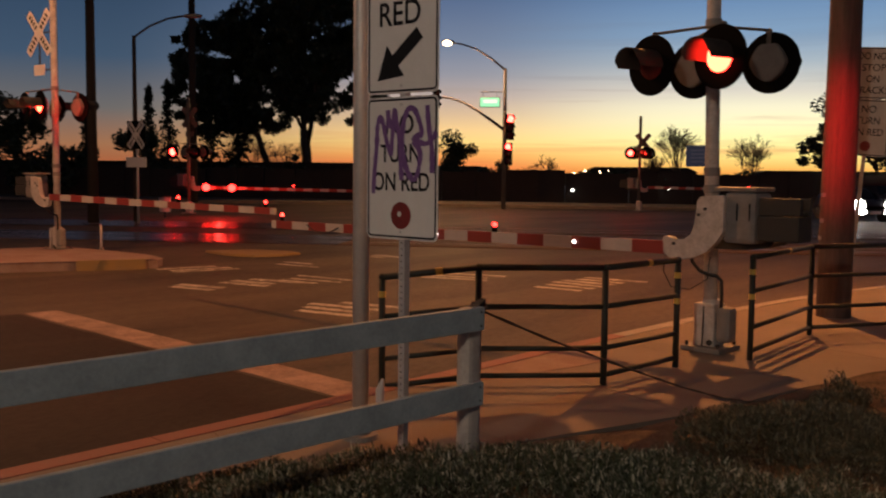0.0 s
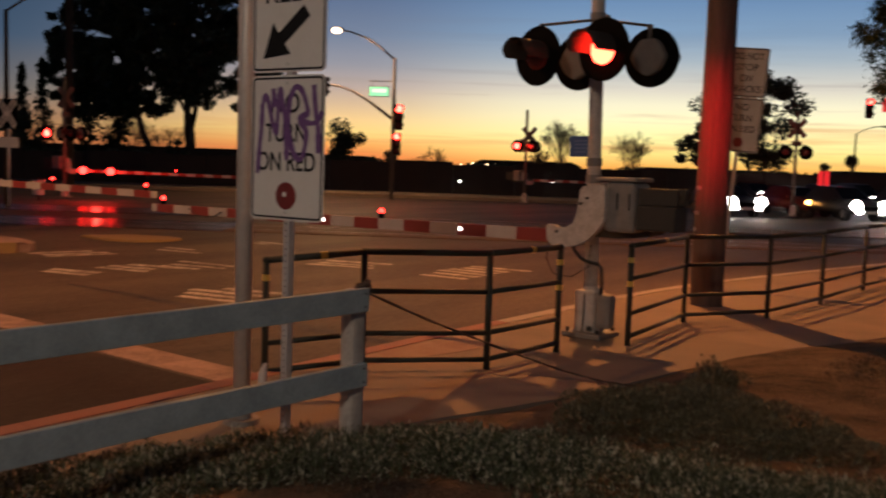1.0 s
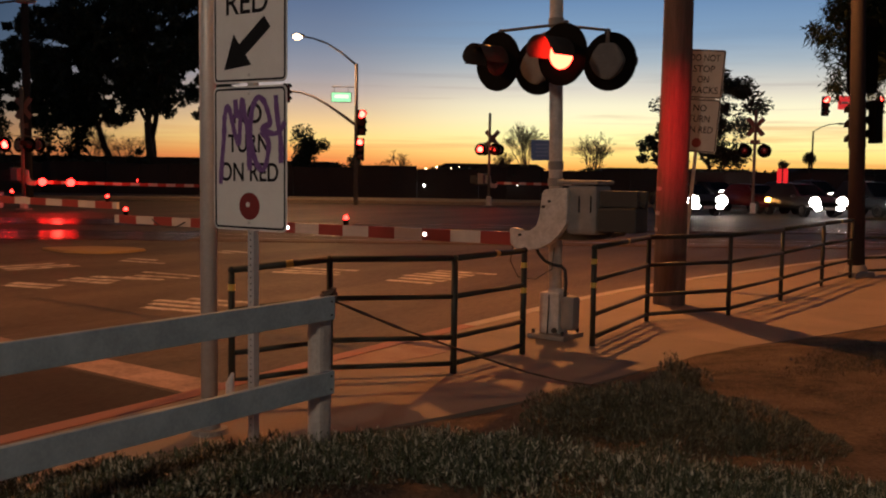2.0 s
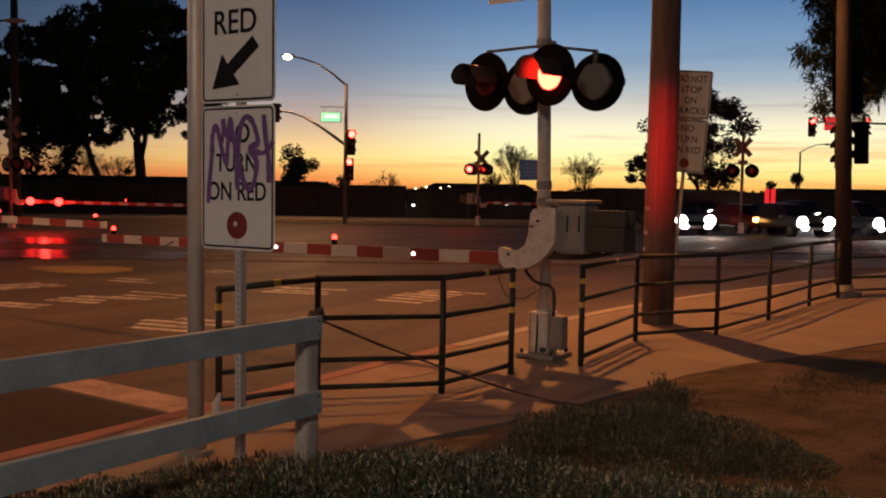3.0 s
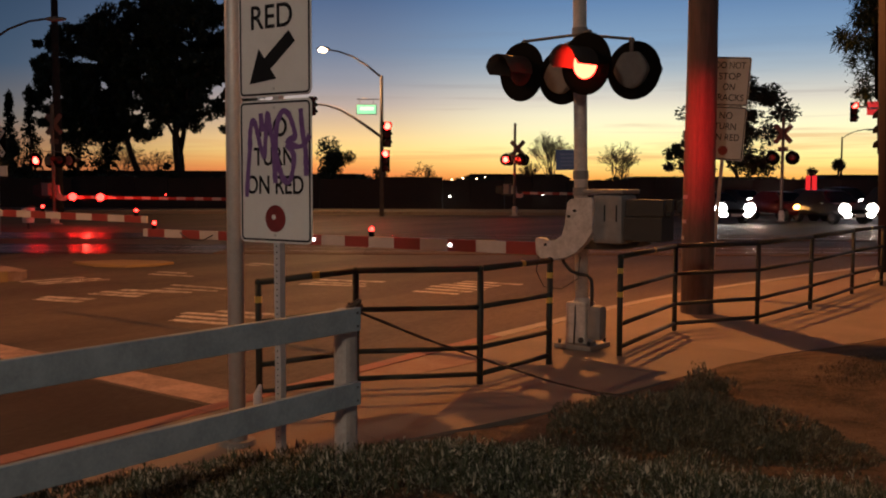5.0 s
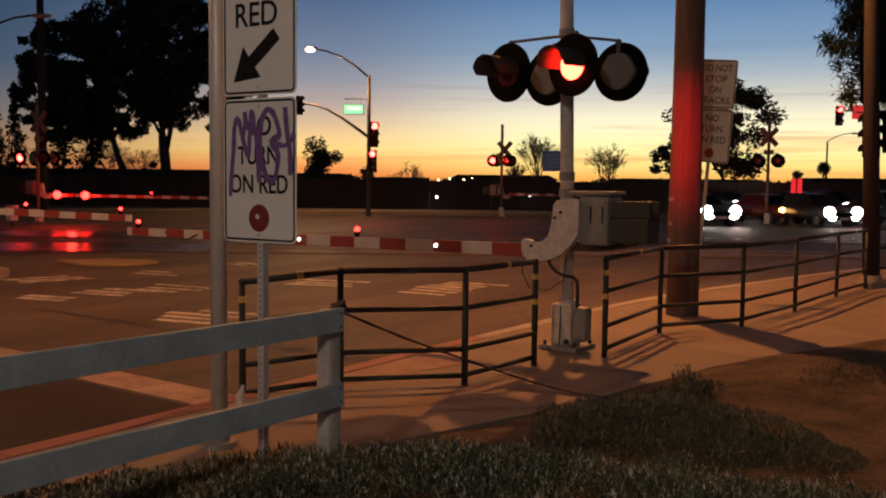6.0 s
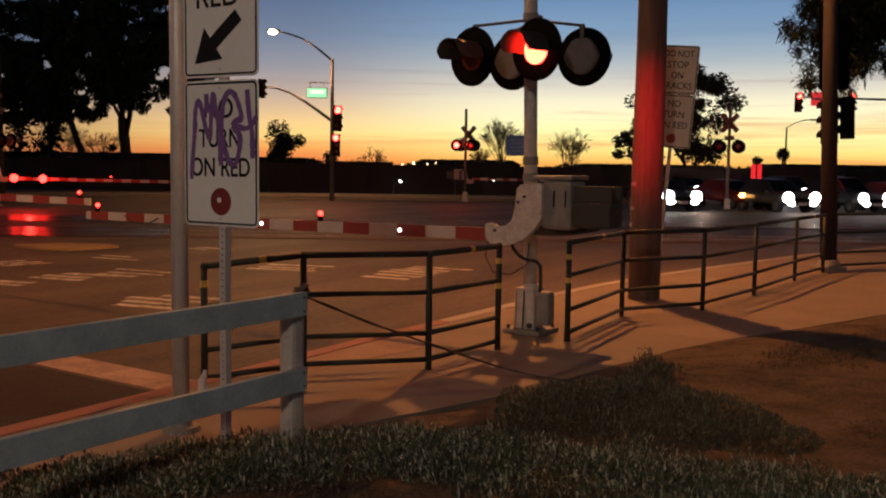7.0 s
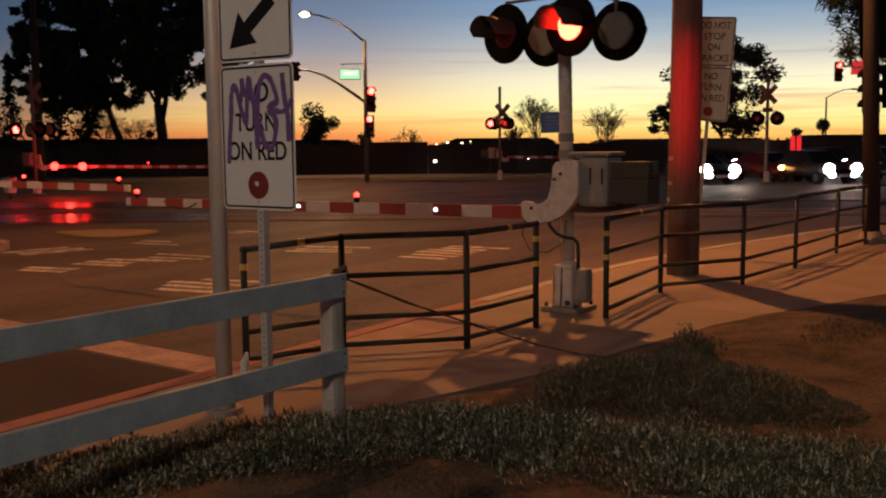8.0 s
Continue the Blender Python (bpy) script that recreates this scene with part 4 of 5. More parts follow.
RED_ARM = "glowing red arm lamp"
near = crossing_mast(pose(1.30, 10.60, 0, 0, 0, STREET_AZ), "silver crossing mast with black flashing lights and lowered gate",
                     arm=(-1, 7.35, 1.10, 0.04, ((7.1, E_REDDIM, RED_ARM), (2.75, E_REDDIM, RED_ARM))), back=(3, 0), buck=())
near_arm = [c for c in near.children if c.name.startswith("gate_arm")][0]
# glowing beads set at the white glints on the arm's near face
for s_, z_ in ((1.52, 1.09), (3.72, 1.065)):
    bm = bmesh.new()
    bmesh.ops.create_uvsphere(bm, u_segments=14, v_segments=8, radius=0.023, matrix=Matrix.Translation((-s_, -0.405, z_)))
    part("white_lamp", bm, E_GLINT, near_arm, "small glowing white bead", smooth=True)
bm = bmesh.new()
pipe(bm, [(-6.45, -0.41, 1.06), (-6.30, -0.415, 0.985), (-6.10, -0.42, 0.955), (-5.90, -0.415, 0.975), (-5.72, -0.41, 1.05)], 0.009, 6)
part("lamp_cable", bm, M_WIRE, near_arm, "slack black lamp cable", smooth=True)
# track count plate at the top of the mast
bm = bmesh.new()
prism(bm, rounded(0.70, 0.42, 0.02), pose(-0.30, -0.10, 4.12), 0.005)
part("track_plate", bm, M_SIGN, near, "white plate at the top of the mast")
bm = bmesh.new()
prism(bm, rounded(0.25, 0.225, 0.015), pose(-0.19, -0.03, 2.07, 0, 0, 14), 0.004)
notice = part("notice_plate", bm, M_SIGNBLUE, near, "small blue notice plate with pale text bars")
for k in range(4):
    bm = bmesh.new()
    prism(bm, rounded(0.15 - 0.02 * (k % 2), 0.016, 0.003), pose(-0.19, -0.03, 2.07, 0, 0, 14) @ Matrix.Translation((0, -0.002, 0.06 - 0.04 * k)), 0.001)
    part("text_bar", bm, M_TEXTBLUE, notice)
# the near mast's pole leans slightly, and its lights with it
lean = pose(0, 0, 0, 0, 0, -STREET_AZ) @ pose(0, 0, 0, 0, -1.15, 0) @ pose(0, 0, 0, 0, 0, STREET_AZ)
shift = Matrix.Translation((0.035, 0, 0))
for c in near.children:
    kind_of = c.name.split(".")[0]
    if kind_of in ("pole", "pole_cap", "clamp", "track_plate"):
        c.matrix_basis = lean
    elif kind_of in ("target_disc", "hanger", "crossarm", "notice_plate"):
        c.matrix_basis = shift @ lean
lamp("red_flasher_light", "SPOT", look((1.14, 11.02, 3.02), (3.05, 13.40, 2.25)), 15000, (1.0, 0.005, 0.012), 0.10, 22, 1.0)
lamp("red_flasher_light", "SPOT", look((1.92, 10.86, 3.02), (3.15, 13.90, 2.3)), 900, (1.0, 0.010, 0.016), 0.10, 46, 1.0)
# the flashing lenses throw red light onto their own masts, the road and the signs they face
# wattage raised far past the lens, standing in for reflective signs' return
lamp("red_crossing_light", "SPOT", look((1.25, 11.5, 3.02), (15.4, 49.0, 3.4)), 5500, (1.0, 0.03, 0.02), 0.12, 12, 0.7)
lamp("red_median_light", "POINT", pose(-11.25, 19.4, 3.1), 28, (1.0, 0.03, 0.02), 0.12)
lamp("red_far_light", "POINT", pose(2.25, 50.6, 2.95), 30, (1.0, 0.05, 0.03), 0.12)
# fill lamp added about 2 m before the far arm, to redden the road
lamp("red_road_fill", "POINT", pose(-15.2, 37.4, 0.9), 120, (1.0, 0.03, 0.02), 0.14)

crossing_mast(pose(-11.9, 20.0, 0.02, 0, 0, STREET_AZ + 8), "silver crossing mast on the median with lowered gate",
              height=5.6, arm=(1, 7.35, 1.22, 0.06, ((7.1, E_REDDIM, RED_ARM), (4.7, E_REDDIM, RED_ARM))), front=(0, 1), buck=(4.85,), z_light=3.2, buck_x=-0.42)
crossing_mast(pose(-17.62, 39.9, -0.05, 0, 0, 180 - 14), "far silver crossing mast with lowered gate beyond the tracks",
              height=5.0, arm=(-1, 9.2, 1.15, 0.0, ((0.80, E_REDARM, RED_ARM), (2.15, E_REDARM, RED_ARM), (5.1, E_REDDIM, RED_ARM))), front=(0, 0), back=(2, 0), detail=False, paint=M_DULL, buck=(4.2,), z_light=2.68, gap=0.58)
crossing_mast(pose(2.2, 51.3, -0.05, 0, 0, 180 - 20), "far crossing mast with one glowing light and a gate",
              height=4.9, arm=(-1, 6.0, 1.25, 0.0, ((5.5, E_REDDIM, RED_ARM),)), front=(0, 0), back=(2, 0), detail=False, paint=M_DULL, buck=(3.6,), buck_x=-0.12, gap=0.40, front_turn=0)
crossing_mast(pose(14.6, 46.0, -0.05, 0, 0, 160), "crossing mast with dark unlit lights beyond the cars",
              height=4.9, front=(0, 0), back=(0, 0), detail=False, paint=M_DULL, buck=(4.15,), front_turn=0)

# ---------------------------------------------------------------- poles and lamps
tp = thing("timber_pole", "tall weathered timber utility pole on the pavement", "utility pole", pose(3.22, 13.50, 0))
bm = bmesh.new()
levels = 22
prev = None
for k in range(levels + 1):
    z = -0.1 + 11.2 * k / levels
    r = 0.222 - 0.055 * k / levels
    cur = [bm.verts.new(((r + 0.006 * noise.noise(Vector((math.cos(a) * 3, math.sin(a) * 3, z * 0.5)))) * math.cos(a), (r + 0.006 * noise.noise(Vector((math.cos(a) * 3, math.sin(a) * 3, z * 0.5)))) * math.sin(a), z)) for a in [math.tau * i / 28 for i in range(28)]]
    if prev:
        for i in range(28):
            bm.faces.new((prev[i], prev[(i + 1) % 28], cur[(i + 1) % 28], cur[i]))
    prev = cur
bm.faces.new(prev)
part("shaft", bm, M_TIMBER, tp, "round weathered timber shaft", smooth=True)
for z, a in ((1.62, 200), (1.28, 195), (1.05, 185)):
    bm = bmesh.new()
    box(bm, (0.219 * math.cos(radians(a)), 0.219 * math.sin(radians(a)), z), (0.008, 0.10, 0.05), a)
    part("tag", bm, M_SIGNBACK, tp, "small metal tag")
bm = bmesh.new()
tip = LAMP - Vector((3.22, 13.50, 0))
pipe(bm, [(-0.03, 0.17, 7.65), (tip.x * 0.35, tip.y * 0.35, 8.12), (tip.x * 0.7, tip.y * 0.7, 8.27), (tip.x * 0.93, tip.y * 0.93, 8.24)], 0.03, 10)
part("lamp_arm", bm, M_GALV, tp, "curved lamp arm", smooth=True)
bm = bmesh.new()
bmesh.ops.create_uvsphere(bm, u_segments=20, v_segments=10, radius=1, matrix=Matrix.Translation(tip + Vector((0, 0, 0.03))) @ pose(0, 0, 0, 0, 0, -10) @ Matrix.Diagonal((0.15, 0.36, 0.09, 1)))
head = part("lamp_head", bm, M_CAST, tp, "grey street light head", smooth=True)
bm = bmesh.new()
bmesh.ops.create_uvsphere(bm, u_segments=16, v_segments=8, radius=1, matrix=Matrix.Translation(tip + Vector((0, 0, -0.05))) @ Matrix.Diagonal((0.10, 0.16, 0.05, 1)))
part("lamp_glass", bm, emitter("lit_sodium_lamp", SODIUM, 30.0), head, "glowing orange lamp glass")


def signal_head(parent, c, turn, lit, name="signal_head", back=False, s=1.0):
    """Three-lamp traffic signal; lit is the index of the glowing lamp from the top; faces local -y turned."""
    m = Matrix.Translation(c) @ pose(0, 0, 0, 0, 0, turn) @ Matrix.Scale(s, 4)
    bm = bmesh.new()
    box(bm, m @ Vector((0, 0.1, 0)), (0.34 * s, 0.2 * s, 1.02 * s), turn, 0.02)
    body = part(name, bm, M_BLACK, parent, "black three-lamp traffic signal")
    if back:
        bm = bmesh.new()
        prism(bm, rounded(0.62, 1.36, 0.06), m, 0.01)
        part("backplate", bm, M_BLACK, body, "dark backplate")
    for k in range(3):
        z = 0.335 * (1 - k)
        on = k == lit
        bm = bmesh.new()
        bmesh.ops.create_uvsphere(bm, u_segments=18, v_segments=10, radius=1, matrix=m @ Matrix.Translation((0, -0.005, z)) @ Matrix.Diagonal((0.14, 0.035, 0.14, 1)))
        part("lens", bm, E_REDFAR if on else M_LENSOFF, body, "glowing red lens" if on else "", smooth=True)
        bm = bmesh.new()
        n = 14
        g = []
        for i in range(n + 1):
            a = radians(-10 + 200 * i / n)
            g.append([bm.verts.new(m @ Vector((0.155 * math.cos(a), y, z + 0.155 * math.sin(a)))) for y in (0, -0.22)])
        for i in range(n):
            bm.faces.new((g[i][0], g[i + 1][0], g[i + 1][1], g[i][1]))
        ex = bmesh.ops.extrude_face_region(bm, geom=bm.faces[:])
        bmesh.ops.scale(bm, vec=(1.0, 1.0, 1.0), verts=bm.verts[:])
        bmesh.ops.translate(bm, vec=(0, 0, 0.006), verts=[v for v in ex["geom"] if isinstance(v, bmesh.types.BMVert)])
        part("visor", bm, M_BLACK, body)
    return body


# far signal pole with luminaire and curved mast arm
fp = thing("signal_pole", "far steel signal pole with curved arm and glowing street light", "traffic signal", pose(-5.05, 52.9, ROAD_Z))
bm = bmesh.new()
rod(bm, (0, 0, 0), (0, 0, 7.7), 0.13, 0.085, n=16)
part("shaft", bm, M_DULL, fp, smooth=True)
bm = bmesh.new()
pipe(bm, [(0, 0, 7.6), (-0.8, 0, 8.25), (-1.6, 0, 8.75), (-2.4, 0, 9.02), (-2.95, 0, 9.1)], [0.06, 0.055, 0.05, 0.045, 0.04], 10)
part("lamp_arm", bm, M_DULL, fp, "curved lamp arm", smooth=True)
bm = bmesh.new()
bmesh.ops.create_uvsphere(bm, u_segments=16, v_segments=8, radius=1, matrix=Matrix.Translation((-3.2, 0, 9.16)) @ Matrix.Diagonal((0.38, 0.16, 0.11, 1)))
lh = part("lamp_head", bm, M_CAST, fp, smooth=True)
bm = bmesh.new()
bmesh.ops.create_uvsphere(bm, u_segments=16, v_segments=8, radius=1, matrix=Matrix.Translation((-3.22, -0.03, 9.09)) @ Matrix.Diagonal((0.27, 0.19, 0.16, 1)))
part("lamp_glass", bm, E_STREET, lh, "glowing warm lamp glass", smooth=True)
bm = bmesh.new()
pipe(bm, [(0, 0, 4.35), (-0.7, 0, 4.85), (-1.5, 0, 5.4), (-2.3, 0, 5.85), (-3.0, 0, 6.08), (-3.7, 0, 6.16)], [0.085, 0.08, 0.07, 0.06, 0.055, 0.05], 10)
part("mast_arm", bm, M_DULL, fp, "curved signal arm", smooth=True)
signal_head(fp, (0.32, -0.1, 4.50), 20, 0, s=1.35)
signal_head(fp, (0.24, -0.25, 3.05), -6, 0, s=1.15)
signal_head(fp, (-3.75, -0.1, 6.05), 40, -1)
bm = bmesh.new()
rod(bm, (0.0, 0, 6.42), (-1.35, 0, 6.42), 0.025, n=8)
part("bracket", bm, M_DULL, fp)
bm = bmesh.new()
for hx in (-0.45, -1.2):
    rod(bm, (hx, 0, 6.10), (hx, 0, 6.42), 0.02, n=6)
box(bm, (-0.82, -0.02, 5.86), (1.12, 0.14, 0.56), 0, 0.03)
nm = part("name_sign", bm, M_SIGNBACK, fp, "lit street name sign on a bracket")
bm = bmesh.new()
box(bm, (-0.82, -0.094, 5.86), (1.04, 0.01, 0.48))
part("sign_face", bm, E_GREEN, nm, "glowing green sign face with a pale bar")
bm = bmesh.new()
box(bm, (-0.80, -0.102, 5.90), (0.74, 0.008, 0.17))
part("text_bar", bm, E_PALE, nm)

# right-hand signal pole near the end of the railing
rp = thing("signal_pole", "tall signal pole with dark signals seen from behind", "traffic signal", pose(7.56, 17.55, 0, 0, -2.2, 0))
bm = bmesh.new()
rod(bm, (0, 0, 0), (0, 0, 7.5), 0.15, 0.11, n=20)
part("shaft", bm, M_BROWNPOLE, rp, smooth=True)
bm = bmesh.new()
box(bm, (0, 0, 0.05), (0.46, 0.46, 0.10), 20, 0.02)
rod(bm, (0, 0, 0.1), (0, 0, 0.22), 0.21, 0.17, n=20)
part("foot", bm, M_CAST, rp, "cast pole foot")
signal_head(rp, (0.22, 0.35, 4.02), 190, -1, back=True)
signal_head(rp, (0.06, 0.25, 2.75), 185, -1, s=0.8)
signal_head(rp, (0.30, 0.10, 2.80), 215, -1, s=0.75)

# overhead arm with two red signals at the far right
ra = thing("signal_gantry", "far overhead signal arm with two glowing red signals", "traffic signal", pose(33.5, 54.6, ROAD_Z))
bm = bmesh.new()
rod(bm, (0, 0, 0), (0, 0, 7.0), 0.17, 0.12, n=14)
part("shaft", bm, M_GALV, ra, smooth=True)
bm = bmesh.new()
rod(bm, (0, 0, 6.0), (-12.7, -0.6, 6.12), 0.10, 0.05, n=10)
part("mast_arm", bm, M_GALV, ra, smooth=True)
signal_head(ra, (-12.6, -0.8, 5.82), 0, 0, s=1.05)
signal_head(ra, (-9.6, -0.8, 5.80), 0, 0, s=1.05)
bm = bmesh.new()
box(bm, (-11.55, -0.75, 6.02), (0.75, 0.03, 0.75), 0, 0.01)
board = part("turn_sign", bm, emitter("lit_red_turn_sign", (1.0, 0.05, 0.05), 0.55), ra, "square turn sign glowing dim red")
bm = bmesh.new()
box(bm, (-11.55, -0.77, 6.02), (0.42, 0.012, 0.12), 0)
part("text_bar", bm, M_SIGN, board)


def utility_pole(x, y, h, r, label, arms=True):
    th = thing("utility_pole", label, "utility pole", pose(x, y, ROAD_Z), "distant poles")
    bm = bmesh.new()
    rod(bm, (0, 0, 0), (0, 0, h), r, r * 0.7, n=14)
    part("shaft", bm, M_DARKPOLE, th, smooth=True)
    if arms:
        for z in (h - 0.5, h - 1.3):
            bm = bmesh.new()
            box(bm, (0, 0, z), (2.6, 0.1, 0.13), 25)
            part("crossarm", bm, M_TIMBER, th)
    return th


def lamp_post(x, y, h, reach, label, turn=0.0):
    th = thing("street_lamp", label, "street lamp", pose(x, y, ROAD_Z, 0, 0, turn), "distant street lamps")
    bm = bmesh.new()
    rod(bm, (0, 0, 0), (0, 0, h), 0.11, 0.07, n=12)
    part("shaft", bm, M_DARKPOLE, th, smooth=True)
    bm = bmesh.new()
    pipe(bm, [(0, 0, h - 0.05), (reach * 0.3, 0, h + 0.35), (reach * 0.65, 0, h + 0.62), (reach, 0, h + 0.72)], 0.04, 8)
    part("lamp_arm", bm, M_DARKPOLE, th, smooth=True)
    bm = bmesh.new()
    bmesh.ops.create_uvsphere(bm, u_segments=12, v_segments=8, radius=1, matrix=Matrix.Translation((reach + 0.25, 0, h + 0.7)) @ Matrix.Diagonal((0.4, 0.16, 0.09, 1)))
    part("lamp_head", bm, M_CAST, th, "unlit lamp head", smooth=True)
    return th


# posts and lit heads added to carry the two unseen fill lamps
for spot, away, lab in ((ROAD_FILL, (-2.0, 0.6, 0), "added unseen lamp beside the road with lit warm head"), (REAR_FILL, (1.2, -1.4, 0), "added unseen lamp behind the camera with lit pale head")):
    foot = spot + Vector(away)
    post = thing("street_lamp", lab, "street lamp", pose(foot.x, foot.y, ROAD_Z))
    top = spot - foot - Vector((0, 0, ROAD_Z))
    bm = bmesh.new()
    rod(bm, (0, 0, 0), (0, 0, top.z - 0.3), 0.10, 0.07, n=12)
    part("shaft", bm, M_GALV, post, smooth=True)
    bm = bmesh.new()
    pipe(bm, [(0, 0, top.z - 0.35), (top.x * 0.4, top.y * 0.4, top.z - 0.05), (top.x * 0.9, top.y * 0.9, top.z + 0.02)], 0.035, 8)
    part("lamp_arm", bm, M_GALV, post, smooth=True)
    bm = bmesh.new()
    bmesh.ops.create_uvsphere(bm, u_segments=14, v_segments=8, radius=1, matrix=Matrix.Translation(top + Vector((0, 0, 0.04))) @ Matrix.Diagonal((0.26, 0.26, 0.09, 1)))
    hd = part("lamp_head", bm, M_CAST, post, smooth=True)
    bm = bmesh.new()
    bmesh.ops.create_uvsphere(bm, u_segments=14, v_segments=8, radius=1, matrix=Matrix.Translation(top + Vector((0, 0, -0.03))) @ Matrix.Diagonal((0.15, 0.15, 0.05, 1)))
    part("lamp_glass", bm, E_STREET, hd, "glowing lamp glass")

utility_pole(-18.4, 33.2, 12, 0.20, "dark timber utility pole beyond the median", False)
utility_pole(-23.6, 54.0, 13.6, 0.26, "dark utility pole with crossarms among trees")
lamp_post(-17.3, 34.4, 7.0, 2.1, "unlit street lamp on a slim steel post")
lamp_post(33.1, 88, 6.0, 2.2, "distant street lamp against the sunset", 0)
utility_pole(39.2, 92, 5.6, 0.12, "thin distant pole against the sunset", False)

# small sign with crossed blades, by the far kerb
xs = thing("crossing_sign", "small orange-lit crossbuck sign on a post with box", "road sign", pose(-16.62, 33.2, ROAD_Z, 0, 0, -25))
bm = bmesh.new()
rod(bm, (0, 0, 0), (0, 0, 3.6), 0.045, n=10)
part("post", bm, M_GALV, xs, smooth=True)
bm = bmesh.new()
prism(bm, rounded(1.02, 1.02, 0.05), pose(0, -0.045, 3.25), 0.01)
part("backing_board", bm, M_BLACK, xs, "square black backing board")
crossbuck(xs, 3.25, -0.06, 0, 1.22, 0.25)
bm = bmesh.new()
box(bm, (0, -0.05, 2.25), (1.1, 0.05, 0.36), 0, 0.01)
part("sign_board", bm, M_SIGN, xs, "narrow pale board under the blades")
bn = thing("litter_bin", "white metal bin by the far pavement", "bin", pose(-17.7, 37.7, ROAD_Z))
bm = bmesh.new()
rod(bm, (0, 0, 0.25), (0, 0, 0.85), 0.22, 0.25, n=18)
part("drum", bm, M_BIN, bn, smooth=False)
bm = bmesh.new()
rod(bm, (0, 0, 0), (0, 0, 0.25), 0.05, n=8)
part("foot", bm, M_WEIGHT, bn)
bm = bmesh.new()
rod(bm, (0, 0, 0.85), (0, 0, 0.90), 0.27, 0.24, n=18)
part("rim", bm, M_WEIGHT, bn)

# slim marker post on the median
dp = thing("marker_post", "slim grey marker post on the median", "post", pose(-11.02, 20.3, 0.05))
bm = bmesh.new()
rod(bm, (0, 0, -0.02), (0, 0, 0.56), 0.028, 0.024, n=10)
part("shaft", bm, M_GALV, dp, smooth=True)
bm = bmesh.new()
rod(bm, (0, 0, -0.02), (0, 0, 0.03), 0.07, 0.05, n=12)
part("foot", bm, M_CAST, dp, "small round foot")

# overhead wires
for k, (a, b) in enumerate((((-23.6, 54, 12.9), (-60, 30, 11.6)), ((-24.4, 54, 12.1), (-62, 30, 10.8)))):
    bm = bmesh.new()
    a, b = Vector(a), Vector(b)
    pipe(bm, [a.lerp(b, t / 10) - Vector((0, 0, 4 * 0.9 * (t / 10) * (1 - t / 10))) for t in range(11)], 0.025, 5)
    solid("overhead_wire", bm, M_WIRE, "thin dark sagging overhead wire", "wire")

# ---------------------------------------------------------------- cars
def car(x, y, turn, paint, label, head=True, amber=False, h=1.5):
    th = thing("car", label, "car", pose(x, y, ROAD_Z, 0, 0, turn), "waiting cars")
    k = h / 1.5
    prof = [(-2.2, 0.35), (-2.22, 0.62), (-2.05, 0.82), (-1.0, 0.98), (-0.2, 1.46 * k), (1.1, 1.48 * k), (1.75, 1.05), (2.15, 0.98), (2.2, 0.4)]
    bm = bmesh.new()
    rows_ = []
    for s, w in ((-1, 0.86), (-0.55, 0.9), (0.55, 0.9), (1, 0.86)):
        rows_.append([bm.verts.new((s * (0.90 if z < 1.0 else 0.70), yy, 0.30 if z < 0.3 else z)) for yy, z in prof])
    for a, b in zip(rows_, rows_[1:]):
        for i in range(len(prof)):
            j = (i + 1) % len(prof)
            bm.faces.new((a[i], a[j], b[j], b[i]))
    bm.faces.new(rows_[0])
    bm.faces.new(rows_[-1][::-1])
    bmesh.ops.bevel(bm, geom=bm.edges[:], offset=0.04, segments=2, affect="EDGES")
    part("body", bm, paint, th, smooth=True)
    bm = bmesh.new()
    v = [bm.verts.new(c) for c in ((-0.72, -1.02, 1.0), (0.72, -1.02, 1.0), (0.60, -0.28, 1.43 * k), (-0.60, -0.28, 1.43 * k))]
    bm.faces.new(v)
    bmesh.ops.solidify(bm, geom=bm.faces[:], thickness=-0.03)
    part("windscreen", bm, M_GLASS, th, "dark windscreen")
    bm = bmesh.new()
    box(bm, (0, -2.22, 0.62), (0.9, 0.05, 0.16), 0, 0.02)
    part("grille", bm, M_BLACK, th, "dark grille")
    bm = bmesh.new()
    box(bm, (0, -2.23, 0.42), (0.5, 0.03, 0.12), 0, 0.005)
    part("number_plate", bm, M_SIGN, th, "pale blank plate")
    for s in (-1, 1):
        # lit headlights are larger than real, their glare put into the shape
        bm = bmesh.new()
        bmesh.ops.create_uvsphere(bm, u_segments=16, v_segments=10, radius=1, matrix=Matrix.Translation((s * 0.74, -2.14, 0.72)) @ Matrix.Diagonal((0.31 if head else 0.2, 0.10, 0.27 if head else 0.14, 1)))
        part("headlight", bm, E_HEAD if head else E_AMBER, th, "glaring headlight", smooth=True)
        if head:
            # a second glowing lobe, added only to spread the glare
            bm = bmesh.new()
            bmesh.ops.create_uvsphere(bm, u_segments=16, v_segments=10, radius=1, matrix=Matrix.Translation((s * 0.62, -2.19, 0.46)) @ Matrix.Diagonal((0.24, 0.06, 0.13, 1)))
            part("glare_lobe", bm, E_HEAD, th, "added glowing lobe that widens the headlight's glare", smooth=True)
        if amber:
            bm = bmesh.new()
            bmesh.ops.create_uvsphere(bm, u_segments=12, v_segments=8, radius=0.09, matrix=Matrix.Translation((s * 0.80, -2.08, 0.50)))
            part("turn_signal", bm, E_AMBER, th, "amber turn lamp", smooth=True)
        for yy in (-1.4, 1.35):
            bm = bmesh.new()
            rod(bm, (s * 0.68, yy, 0.32), (s * 0.91, yy, 0.32), 0.32, n=20)
            wheel = part("tyre", bm, M_RUBBER, th)
            bm = bmesh.new()
            rod(bm, (s * 0.90, yy, 0.32), (s * 0.92, yy, 0.32), 0.20, n=16)
